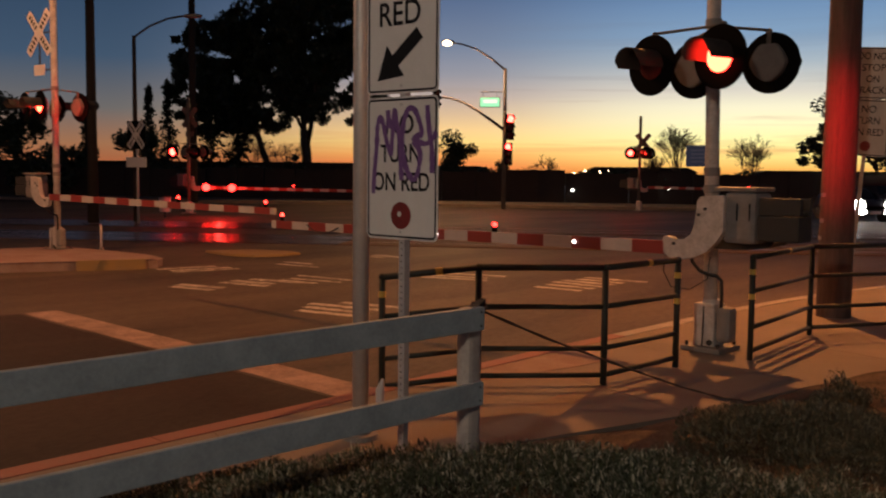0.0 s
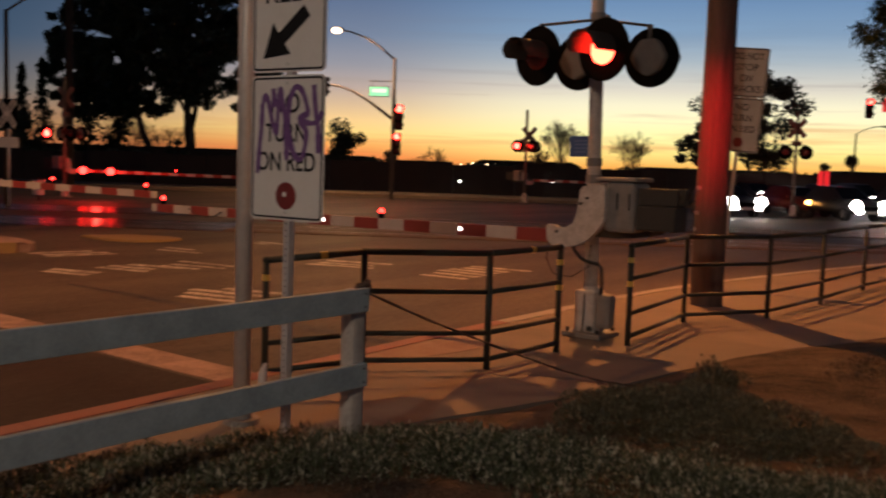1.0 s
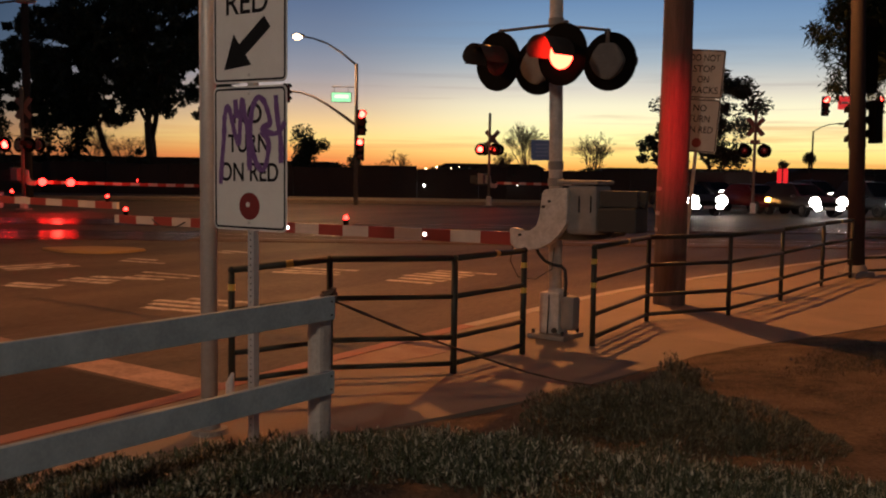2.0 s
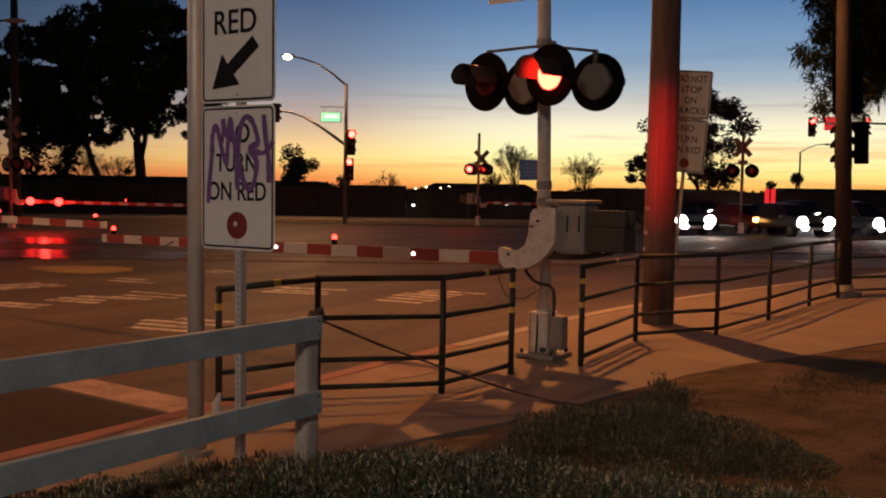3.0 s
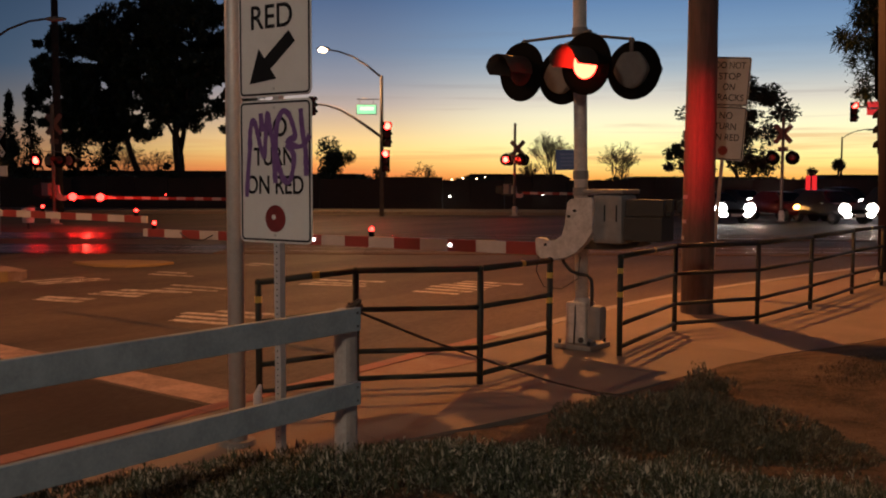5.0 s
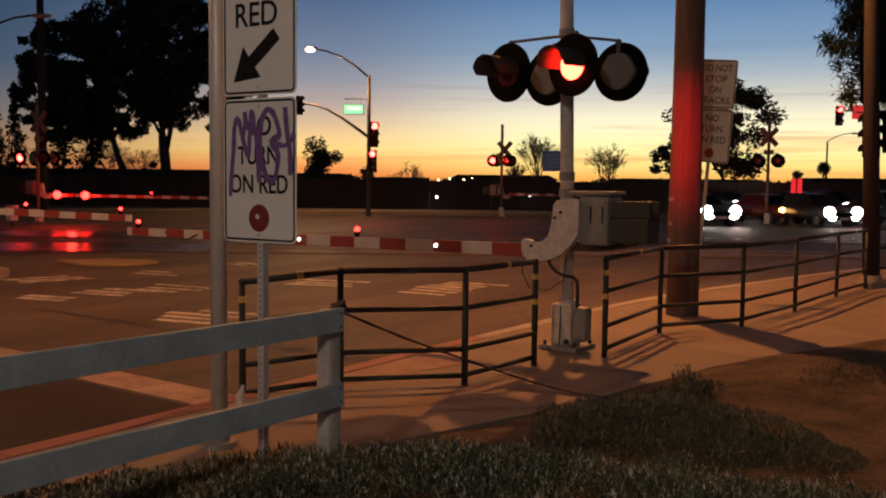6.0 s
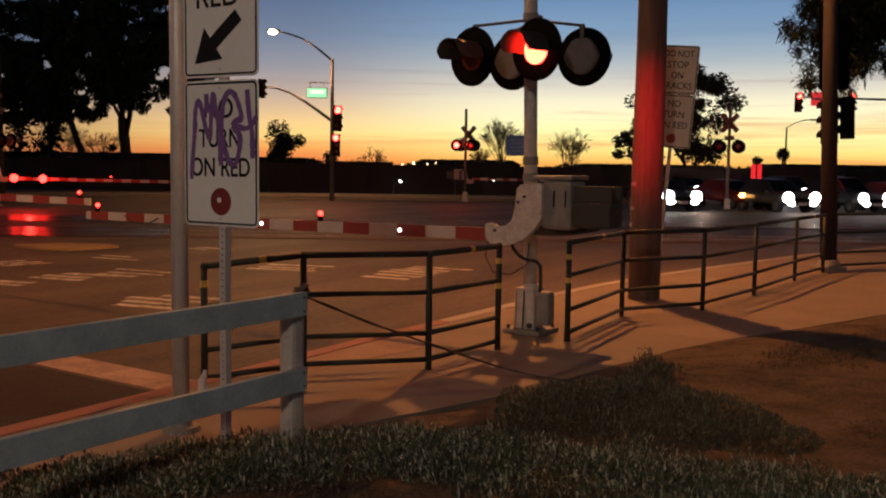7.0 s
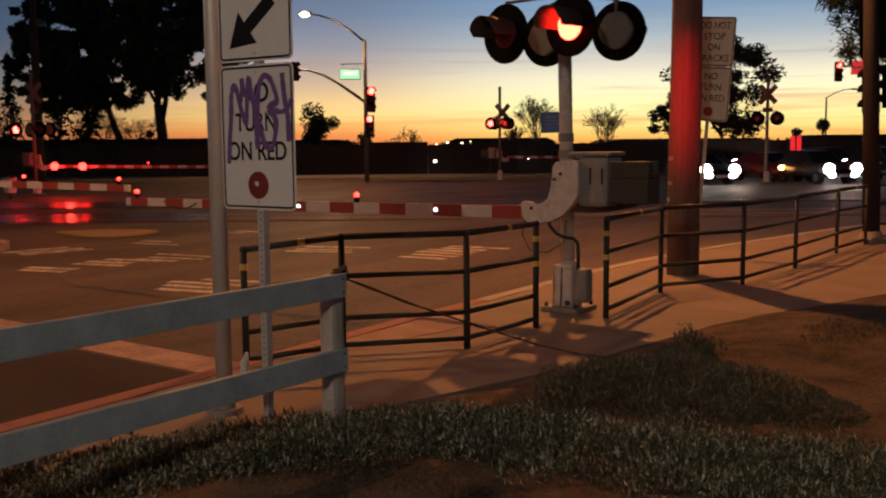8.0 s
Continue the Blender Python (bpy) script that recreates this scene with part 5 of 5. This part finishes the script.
            part("rim", bm, M_CHROME, wheel)
        bm = bmesh.new()
        box(bm, (s * 0.98, -0.75, 0.98), (0.2, 0.1, 0.12), 0, 0.03)
        part("door_mirror", bm, paint, th)
    return th


car(11.7, 47.2, 14, M_CARDARK, "dark car facing the crossing with headlights on")
car(16.1, 50.4, 18, M_CARRED, "maroon car with amber lamps waiting at the crossing", False, True)
car(17.3, 47.2, 16, M_CARGREY, "grey car with glaring headlights at the crossing", True, False, 1.6)
car(20.9, 47.6, 20, M_CARDARK, "dark sport utility car with glaring headlights on", True, False, 1.75)
car(24.0, 48.6, 22, M_CARGREY, "grey car with amber lamps in the queue", False, True)

for x, y in ((13.0, 44.6), (18.2, 44.4)):
    lamp("headlight_beam", "SPOT", look((x, y, 0.62), (x - 5.5, y - 16, -0.1)), 120, (1.0, 0.62, 0.45), 0.12, 60, 0.8)

car(19.95, 56.4, 20, M_CARDARK, "dark car with glaring headlights further back in the queue", True, False, 1.6)
car(22.35, 58.6, 22, M_CARGREY, "grey car with glaring headlights at the back of the queue", True, False, 1.7)
car(17.2, 62.0, 16, M_CARDARK, "dark car with headlights on behind the front row")
# the boards emit in place of red crossing light on reflective sheeting
mb = thing("marker_board", "pair of tall red marker boards on posts, reflected light made as glow", "road sign", pose(18.25, 52.6, ROAD_Z, 0, 0, 15))
for dx in (-0.19, 0.19):
    bm = bmesh.new()
    box(bm, (dx, 0, 1.72), (0.27, 0.04, 1.2), 0, 0.01)
    part("board", bm, E_MARKER, mb, "red board, its reflected light made as glow")
    bm = bmesh.new()
    rod(bm, (dx, 0.05, 0), (dx, 0.05, 2.5), 0.03, n=8)
    part("post", bm, M_DULL, mb)

# ---------------------------------------------------------------- far wall and skyline
wall = thing("far_wall", "dark block wall with capping beyond the crossing", "wall", kind="structure")
x = -70.0
while x < 90:
    bm = bmesh.new()
    top = 2.0 + 0.10 * math.sin(x * 0.7)
    box(bm, (x + 2, 62.5 + 0.03 * x, top / 2 - 0.1), (3.96, 0.25, top + 0.2), math.degrees(math.atan(0.03)))
    part("wall_panel", bm, M_WALL, wall)
    bm = bmesh.new()
    box(bm, (x + 2, 62.42 + 0.03 * x, top / 2), (0.4, 0.36, top + 0.05), 2)
    part("pier", bm, M_WALL, wall)
    x += 4.0
bm = bmesh.new()
box(bm, (-33, 78, 0.85), (34, 10, 2.1), 0)
prism(bm, [(-17.5, 1.85), (17.5, 1.85), (15.5, 2.55), (-15.5, 2.55)], Matrix.Translation((-33, 73, 0)), 10)
solid("long_shed", bm, M_WALL, "long low dark building with a flat roof", "building")
for x, y, w, h in ((10, 240, 26, 2.4), (60, 260, 40, 2.0), (-40, 220, 30, 2.2), (95, 230, 30, 2.4)):
    bm = bmesh.new()
    box(bm, (x, y, h / 2), (w, 12, h))
    prism(bm, [(-w / 2 - 0.6, h), (w / 2 + 0.6, h), (w / 2 - 2, h + 1.2), (-w / 2 + 2, h + 1.2)], Matrix.Translation((x, y - 6.4, 0)), 12.8)
    solid("distant_building", bm, M_WALL, "low dark distant building on the skyline", "building")
for x, y, z in ((-1.52, 61.6, 0.85), (4.45, 61.8, 1.02)):
    lp = thing("wall_lamp", "small glowing lamp on the far wall", "lamp", pose(x, y, z))
    bm = bmesh.new()
    bmesh.ops.create_uvsphere(bm, u_segments=12, v_segments=8, radius=0.08)
    part("bulb", bm, E_WHITE, lp, "glowing bulb", smooth=True)
    bm = bmesh.new()
    box(bm, (0, 0.3, 0.06), (0.08, 0.7, 0.08))
    part("bracket", bm, M_BLACK, lp)

for x, y, z in ((-4.9, 202, 2.0), (-2.6, 204, 2.4), (0.4, 203, 2.2), (2.1, 206, 2.5), (18.5, 205, 2.2), (-9.5, 204, 1.9)):
    lp = thing("distant_lamp", "tiny distant lamp on the skyline", "lamp", pose(x, y, ROAD_Z), "distant lamps")
    bm = bmesh.new()
    rod(bm, (0, 0, 0), (0, 0, z), 0.06, n=6)
    part("post", bm, M_DULL, lp)
    bm = bmesh.new()
    bmesh.ops.create_uvsphere(bm, u_segments=10, v_segments=6, radius=0.22, matrix=Matrix.Translation((0, 0, z + 0.2)))
    part("bulb", bm, E_STREET, lp, "glowing bulb", smooth=True)

# ---------------------------------------------------------------- plants
def limb(bm, a, way, length, r, depth, rng, spread=0.6, tips=None, n=6, thin=0.52):
    """A tapered, slightly crooked branch that forks."""
    pts, p, d = [Vector(a)], Vector(a), Vector(way).normalized()
    steps = 4
    for k in range(steps):
        d = (d + Vector(rng.normal(size=3)) * 0.10).normalized()
        p = p + d * length / steps
        pts.append(p.copy())
    pipe(bm, pts, [r * (1 - 0.45 * k / steps) for k in range(steps + 1)], n)
    if tips is not None:
        tips.append(p.copy())
    if depth:
        for k in range(2 if rng.random() < 0.6 else 3):
            nd = (d + Vector(rng.normal(size=3)) * spread).normalized()
            limb(bm, p, nd, length * rng.uniform(0.6, 0.85), r * thin, depth - 1, rng, spread, tips, max(3, n - 1), thin)


def leafy_tree(x, y, h, crown, label, seed, blobs=14, leaves=5200, leaf=0.30, trunk=0.35, start=0.3, lean=(0, 0), droop=0.3, z0=ROAD_Z, mat=M_FAR_LEAF, blob=0.34, fork=None):
    rng = np.random.default_rng(seed)
    th = thing("tree", label, "tree", pose(x, y, z0), "dark trees")
    bm = bmesh.new()
    tips = []
    if fork:
        top = Vector((lean[0] * fork[0], lean[1] * fork[0], fork[0]))
        pipe(bm, [Vector((0, 0, 0)), top * 0.35 + Vector((0.12, 0, 0)), top * 0.7 + Vector((-0.05, 0, 0)), top], [trunk, trunk * 0.86, trunk * 0.76, trunk * 0.68], 10)
        for dx in fork[1:]:
            limb(bm, top, (dx, rng.uniform(-0.3, 0.3), 1), 2.6, trunk * 0.46, 3, rng, 0.30, tips, 7, 0.66)
    else:
        limb(bm, (0, 0, 0), (lean[0], lean[1], 1), h * start, trunk, 2, rng, 0.34, tips, 9)
    part("trunk", bm, M_BARK, th, "dark trunk with forking limbs", smooth=True)
    cx, cy = lean[0] * (4.0 if fork else h * 0.6), lean[1] * h * 0.6
    zc, rz = h * (1 + start) / 2, h * (1 - start) / 2
    cs, ls, ws = [], [], []
    for b in range(blobs):
        a, rr = rng.uniform(0, math.tau), math.sqrt(rng.uniform(0, 1)) * 0.8
        hz = rng.uniform(-0.9, 0.85)
        squeeze = math.sqrt(max(0.15, 1 - hz * hz))
        c = np.array((cx + math.cos(a) * rr * crown * squeeze, cy + math.sin(a) * rr * crown * squeeze, zc + hz * rz))
        if b < len(tips) and b % 2:
            c = np.array(tips[-1 - b])
        n = leaves // blobs
        size = np.array((1, 1, 0.8)) * crown * blob * rng.uniform(0.6, 1.25)
        pts = c + unit(rng, n) * (rng.uniform(0, 1, n) ** 0.45)[:, None] * size
        cs.append(pts)
    pts = np.concatenate(cs)
    n = len(pts)
    al = unit(rng, n)
    al[:, 2] = al[:, 2] * 0.5 - droop
    al /= np.linalg.norm(al, axis=1)[:, None]
    ac = np.cross(al, unit(rng, n))
    sz = rng.uniform(0.6, 1.3, n)[:, None] * leaf
    quads("crown", pts, al * sz, ac * sz * 0.42, mat, th, "crown of many small dark leaves", kind="")
    return th


for i, (x, y, h, c, ln, st) in enumerate(((-27.4, 80, 17.5, 5.2, (-0.33, 0), 0.28), (-24.6, 80, 18.5, 4.8, (-0.08, 0), 0.31), (-33.0, 84, 16.5, 4.6, (0.02, 0), 0.32), (-20.2, 86, 19.0, 4.4, (-0.03, 0), 0.24), (-37.0, 86, 16.5, 4.0, (0.02, 0), 0.30), (-27.5, 88, 20.5, 6.0, (0.02, 0), 0.40), (-27.8, 90, 20.0, 6.0, (0.0, 0), 0.42))):
    leafy_tree(x, y, h, c, "tall dark gum tree with drooping clumps of leaves", 11 + i, 110 if i < 5 else 90, 19000 if i < 5 else 13000, 0.24, 0.36, st, ln, 0.7, blob=0.16, fork=None if i > 1 else ((5.1, -1.1, 0.35), (5.6, -0.75, 0.05, 0.6))[i])
for i, (x, y, h, c) in enumerate(((-37, 60, 6.0, 3.4), (-42, 62, 7.0, 4.0), (-33, 66, 4.6, 2.8), (-47, 58, 5.5, 3.5))):
    leafy_tree(x, y, h, c, "broad dark bushy tree", 40 + i, 16, 4200, 0.24, 0.25, 0.15)
leafy_tree(-11.6, 78, 5.4, 1.7, "small round dark tree on the skyline", 50, 14, 4200, 0.17, 0.15, 0.34, blob=0.5)
leafy_tree(-13.7, 74, 3.4, 1.3, "low dark bush on the skyline", 51, 10, 2600, 0.17, 0.12, 0.2)
leafy_tree(-6.0, 70, 3.6, 1.5, "dark bush beside the signal pole", 52, 9, 1800, 0.16, 0.12, 0.15)
leafy_tree(-22.4, 70, 3.7, 0.9, "slim dark bush above the shed", 53, 7, 1200, 0.16, 0.1, 0.2)
leafy_tree(20.6, 76, 10.2, 4.9, "rounded dark tree with open crown against sunset", 54, 50, 10500, 0.22, 0.25, 0.24, (0.0, 0), blob=0.22)
leafy_tree(16.6, 78, 6.5, 1.8, "dark open tree against the sunset", 55, 10, 1500, 0.24, 0.15, 0.3)
leafy_tree(15.6, 80, 3.0, 0.5, "small dark bush on the skyline", 58, 7, 1200, 0.13, 0.1, 0.3, blob=0.6)
leafy_tree(25.8, 74, 3.5, 1.0, "low dark bush behind the cars", 57, 8, 1300, 0.2, 0.1, 0.15)


def palm(x, y, h, r, seed):
    rng = np.random.default_rng(seed)
    th = thing("palm_tree", "small round palm on the far skyline", "tree", pose(x, y, ROAD_Z))
    bm = bmesh.new()
    rod(bm, (0, 0, 0), (0, 0, h - r), 0.12, 0.09, n=10)
    part("trunk", bm, M_BARK, th, smooth=True)
    d = unit(rng, 700)
    quads("crown", np.array((0, 0, h - r)) + d * r * 0.3, d * r * 0.62, np.cross(d, unit(rng, 700)) * r * 0.09, M_FAR_LEAF, th, "ball of stiff dark fronds", kind="")


palm(33.6, 90, 4.3, 0.75, 56)


def conifer(x, y, h, r, seed, label="slender dark conifer against the dusk sky"):
    rng = np.random.default_rng(seed)
    th = thing("conifer", label, "tree", pose(x, y, ROAD_Z), "conifers")
    bm = bmesh.new()
    rod(bm, (0, 0, 0), (0, 0, h), 0.16, 0.03, n=8)
    part("trunk", bm, M_BARK, th, smooth=True)
    cs = []
    for k in range(26):
        z = h * (0.18 + 0.8 * k / 26)
        rr = r * (1 - k / 27) * rng.uniform(0.6, 1.2)
        for b in range(4):
            a = rng.uniform(0, math.tau)
            n = 13
            t = rng.uniform(0.1, 1, n)
            cs.append(np.stack((math.cos(a) * rr * t, math.sin(a) * rr * t, z - 0.15 * rr * t + rng.normal(0, 0.10, n)), 1) + rng.normal(0, 0.09, (n, 3)))
    pts = np.concatenate(cs)
    n = len(pts)
    al = unit(rng, n)
    ac = np.cross(al, unit(rng, n))
    sz = rng.uniform(0.6, 1.3, n)[:, None] * 0.24
    quads("crown", pts, al * sz, ac * sz * 0.4, M_PINE, th, "dark needled crown", kind="")


conifer(-30.0, 72, 9.6, 1.9, 71)
conifer(-28.2, 73, 9.0, 1.6, 72)
conifer(-37.0, 66, 7.4, 1.0, 73)
conifer(-39.1, 80, 9.6, 1.4, 74)
conifer(-37.8, 81, 10.2, 1.5, 75)


def bare_tree(x, y, h, seed, label, spread=0.45, depth=5):
    rng = np.random.default_rng(seed)
    th = thing("bare_tree", label, "tree", pose(x, y, ROAD_Z), "bare trees")
    bm = bmesh.new()
    pipe(bm, [(0, 0, 0), (0.03 * h, 0, 0.12 * h), (0.01 * h, 0, 0.24 * h)], [0.11, 0.09, 0.075], 7)
    for k in range(8):
        limb(bm, (0.01 * h, 0, h * rng.uniform(0.16, 0.24)), (rng.uniform(-0.32, 0.32), rng.uniform(-0.32, 0.32), 1), h * 0.25, 0.055, depth, rng, spread, None, 4, 0.74)
    part("branch_work", bm, M_TWIG, th, "fine bare branches")


bare_tree(6.5, 82, 5.7, 81, "tall bare tree with fine twigs against sunset", 0.17, 6)
bare_tree(4.9, 84, 3.4, 82, "low bare tree with fine twigs against sunset", 0.2, 5)
bare_tree(3.6, 80, 2.6, 83, "low bare shrub against sunset", 0.45, 4)
bare_tree(12.75, 84, 4.7, 84, "small bare tree with fine twigs against sunset", 0.26, 6)
bare_tree(-29.5, 79, 5.4, 85, "bare thin tree below the gum trees", 0.5, 6)
bare_tree(-26.0, 79, 4.6, 86, "bare thin tree below the gum trees", 0.5, 5)
bare_tree(-4.2, 78, 3.6, 87, "bare twiggy shrub against sunset", 0.45, 4)

# low irregular shrubs along the far wall
rng = np.random.default_rng(5)
n = 16000
px = rng.uniform(-62, 80, n)
top = 1.75 + 0.35 * np.array([noise.noise(Vector((v * 0.23, 3.1, 0))) + 0.6 * noise.noise(Vector((v * 0.9, 7.7, 0))) for v in px])
pts = np.stack((px, 64.3 + 0.03 * px + rng.normal(0, 0.5, n), ROAD_Z + rng.uniform(0.25, 1, n) ** 0.5 * (top + 0.35)), 1)
al = unit(rng, n) * 0.22
quads("far_hedge", pts, al, np.cross(al, unit(rng, n)) * 0.5, M_FAR_LEAF, None, "dark ragged hedge behind the far wall", "hedge")

# pine with low sprays of needles, at the pavement's far end
rng = np.random.default_rng(9)
pine = thing("pine_tree", "dark pine with hanging needle sprays beside the signal pole", "tree", pose(11.4, 20.6, 0.1))
bm = bmesh.new()
rod(bm, (0, 0, 0), (0.1, 0, 9), 0.24, 0.08, n=12)
sprays = []
for k in range(40):
    a, z = rng.uniform(0, math.tau), rng.uniform(5.6, 8.6)
    reach = rng.uniform(1.4, 2.3)
    if k < 20:
        a = radians(rng.uniform(168, 196))
        z = rng.uniform(5.5, 7.2)
        reach = rng.uniform(2.5, 3.7)
    elif k < 23:
        a = radians(rng.uniform(172, 186))
        z = rng.uniform(4.5, 4.8)
        reach = rng.uniform(2.4, 3.0)
    tip = Vector((math.cos(a) * reach, math.sin(a) * reach, z + rng.uniform(-0.9, 0.1)))
    pipe(bm, [(0, 0, z), (tip.x * 0.5, tip.y * 0.5, (z + tip.z) / 2 + 0.25), tip], [0.06, 0.04, 0.015], 6)
    for j in range(24):
        t = rng.uniform(0.55, 1.0) if k < 23 else rng.uniform(0.3, 1.0)
        sprays.append(np.array((tip.x * t, tip.y * t, z + (tip.z - z) * t + 0.2 * math.sin(t * 3.1) + rng.normal(0, 0.18))) + rng.normal(0, 0.22, 3))
part("trunk", bm, M_BARK, pine, "dark trunk with thin branches", smooth=True)
sp = np.repeat(np.array(sprays), 150, 0)
sp = sp + rng.normal(0, 0.10, sp.shape)
way = unit(rng, len(sp))
way[:, 2] -= 0.35
way *= (rng.uniform(0.06, 0.12, len(sp)))[:, None]
quads("needles", sp + way, way, np.cross(way, unit(rng, len(sp))) * 0.16, M_PINE, pine, "sprays of thin dark needles", kind="")


# low silvery shrubs in the planting bed
def shrub(name, label, centres, per, seed, size, height, mat=M_SHRUB):
    rng = np.random.default_rng(seed)
    pos, up = [], []
    for x, y, r, h in centres:
        n = int(per * r * r)
        a, d = rng.uniform(0, math.tau, n), np.sqrt(rng.uniform(0, 1, n)) * r
        sx, sy = x + np.cos(a) * d, y + np.sin(a) * d
        dome = h * np.sqrt(np.clip(1 - (d / r) ** 2, 0.04, 1))
        lump = np.array([noise.noise(Vector((p * 5, q * 5, 0))) for p, q in zip(sx, sy)])
        g = np.array([bed_height(p, q) for p, q in zip(sx[::40], sy[::40])]).mean()
        z = g + dome * (1 + 0.6 * lump) * rng.uniform(0.06, 1.0, n) ** 0.5
        pos.append(np.stack((sx, sy, z), 1))
        u = unit(rng, n) * 0.7
        u[:, 0] += np.cos(a) * d / r * 0.6
        u[:, 1] += np.sin(a) * d / r * 0.6
        u[:, 2] = np.abs(u[:, 2]) + 0.45
        up.append(u / np.linalg.norm(u, axis=1)[:, None])
    pos, up = np.concatenate(pos), np.concatenate(up)
    n = len(pos)
    sz = rng.uniform(0.5, 1.3, n)[:, None] * size
    tall = rng.uniform(0, 1, n) < 0.10
    sz[tall] *= 1.8
    up[tall] = up[tall] * 0.35 + np.array((0, 0, 0.75))
    ac = np.cross(up, unit(rng, n))
    return quads(name, pos, up * sz, ac * sz * 0.28, mat, None, label, "shrub")


band = []
rng = np.random.default_rng(21)
for x, y in ((-2.3, 4.55), (-1.95, 4.85), (-1.6, 5.05), (-1.25, 5.3), (-0.9, 5.45), (-0.5, 5.55), (-0.1, 5.55), (0.3, 5.45), (0.7, 5.2), (1.1, 4.92), (1.5, 4.7), (1.9, 4.5), (2.3, 4.35), (2.7, 4.25)):
    band.append((x, y, 0.50, 0.15))
    for k in range(3):
        band.append((x + rng.normal(0, 0.2), y + rng.normal(0, 0.16), rng.uniform(0.2, 0.34), rng.uniform(0.12, 0.2)))
shrub("low_shrub", "low silvery green shrubs edging the bed", band, 14500, 22, 0.0155, 0.2)
clump = [(1.5, 6.6, 0.7, 0.20), (1.1, 6.45, 0.5, 0.18), (1.95, 6.25, 0.55, 0.16), (1.6, 5.95, 0.5, 0.12), (2.15, 5.85, 0.42, 0.09), (1.05, 6.95, 0.4, 0.18), (1.8, 7.0, 0.4, 0.14), (1.75, 7.5, 0.25, 0.10), (2.0, 7.85, 0.20, 0.27), (2.02, 7.84, 0.16, 0.24), (2.02, 7.84, 0.18, 0.20), (2.14, 7.8, 0.15, 0.18), (1.86, 7.75, 0.16, 0.15)]
shrub("bed_shrub", "dull green spreading shrub on bare earth", clump, 19000, 23, 0.0145, 0.2, M_BEDLEAF)

# thin dry grass over the earth
rng = np.random.default_rng(31)
n = 26000
gx, gy = rng.uniform(-3, 9, n), rng.uniform(2.6, 13, n)
keep = [i for i in range(n) if (gy[i] < 7.1 + (gx[i] - 0.3) * 0.86 - 0.5) and noise.noise(Vector((gx[i] * 0.8, gy[i] * 0.8, 2))) > -0.1]
gx, gy = gx[keep], gy[keep]
gz = np.array([bed_height(a, b) for a, b in zip(gx, gy)])
up = unit(rng, len(gx)) * 0.8
up[:, 2] = np.abs(up[:, 2]) + 0.4
up *= 0.020
quads("dry_grass", np.stack((gx, gy, gz + 0.01), 1), up, np.cross(up, unit(rng, len(gx))) * 0.12, M_DRY, None, "thin dry grass on bare earth", "grass")

# low dead weeds scattered over the earth bank
rng = np.random.default_rng(33)
weeds = []
while len(weeds) < 330:
    x, y = rng.uniform(-1.0, 8.5), rng.uniform(3.0, 12.0)
    if y < 7.1 + (x - 0.3) * 0.80 - 0.7 and noise.noise(Vector((x * 0.6, y * 0.6, 5))) > -0.25:
        weeds.append((x, y, rng.uniform(0.08, 0.32), rng.uniform(0.008, 0.04)))
M_WEED = leaf_material("dead_weed", (0.030, 0.026, 0.016), (0.060, 0.048, 0.030), (0.13, 0.10, 0.06))
shrub("dead_weed", "patchy dead weeds on bare earth", weeds, 5200, 34, 0.011, 0.1, M_WEED)

# slack rope from the timber fence to the pavement, wound round the post's top
bm = bmesh.new()
rope_line = [Vector(p) for p in ((-0.64, 5.70, 1.10), (-0.58, 5.85, 1.02), (-0.26, 6.5, 0.77), (0.19, 7.2, 0.485), (0.50, 7.6, 0.31), (0.77, 7.9, 0.17), (1.1, 8.12, 0.05), (1.35, 8.15, 0.015), (1.75, 8.0, 0.015), (2.05, 7.9, 0.04))]
fine_line = [a.lerp(b, k / 5) for a, b in zip(rope_line, rope_line[1:]) for k in range(5)] + [rope_line[-1]]
for strand in range(2):
    pipe(bm, [p + Vector((math.cos(i * 1.1 + strand * math.pi), 0, math.sin(i * 1.1 + strand * math.pi))) * 0.0045 for i, p in enumerate(fine_line)], 0.0062, 6)
knot = f_a - f_t * 0.045 + side * 0.4
for tilt, z, r in ((0.0, 1.075, 0.045), (1.2, 1.095, 0.036), (2.6, 1.085, 0.028)):
    pipe(bm, [(knot.x + r * math.cos(a + tilt), knot.y + r * math.sin(a + tilt), z + 0.02 * math.sin(a + 2 * tilt)) for a in [math.tau * k / 12 for k in range(13)]], 0.010, 6)
solid("rope", bm, M_ROPE, "slack old rope tied round the fence post's top", "rope", smooth=True)
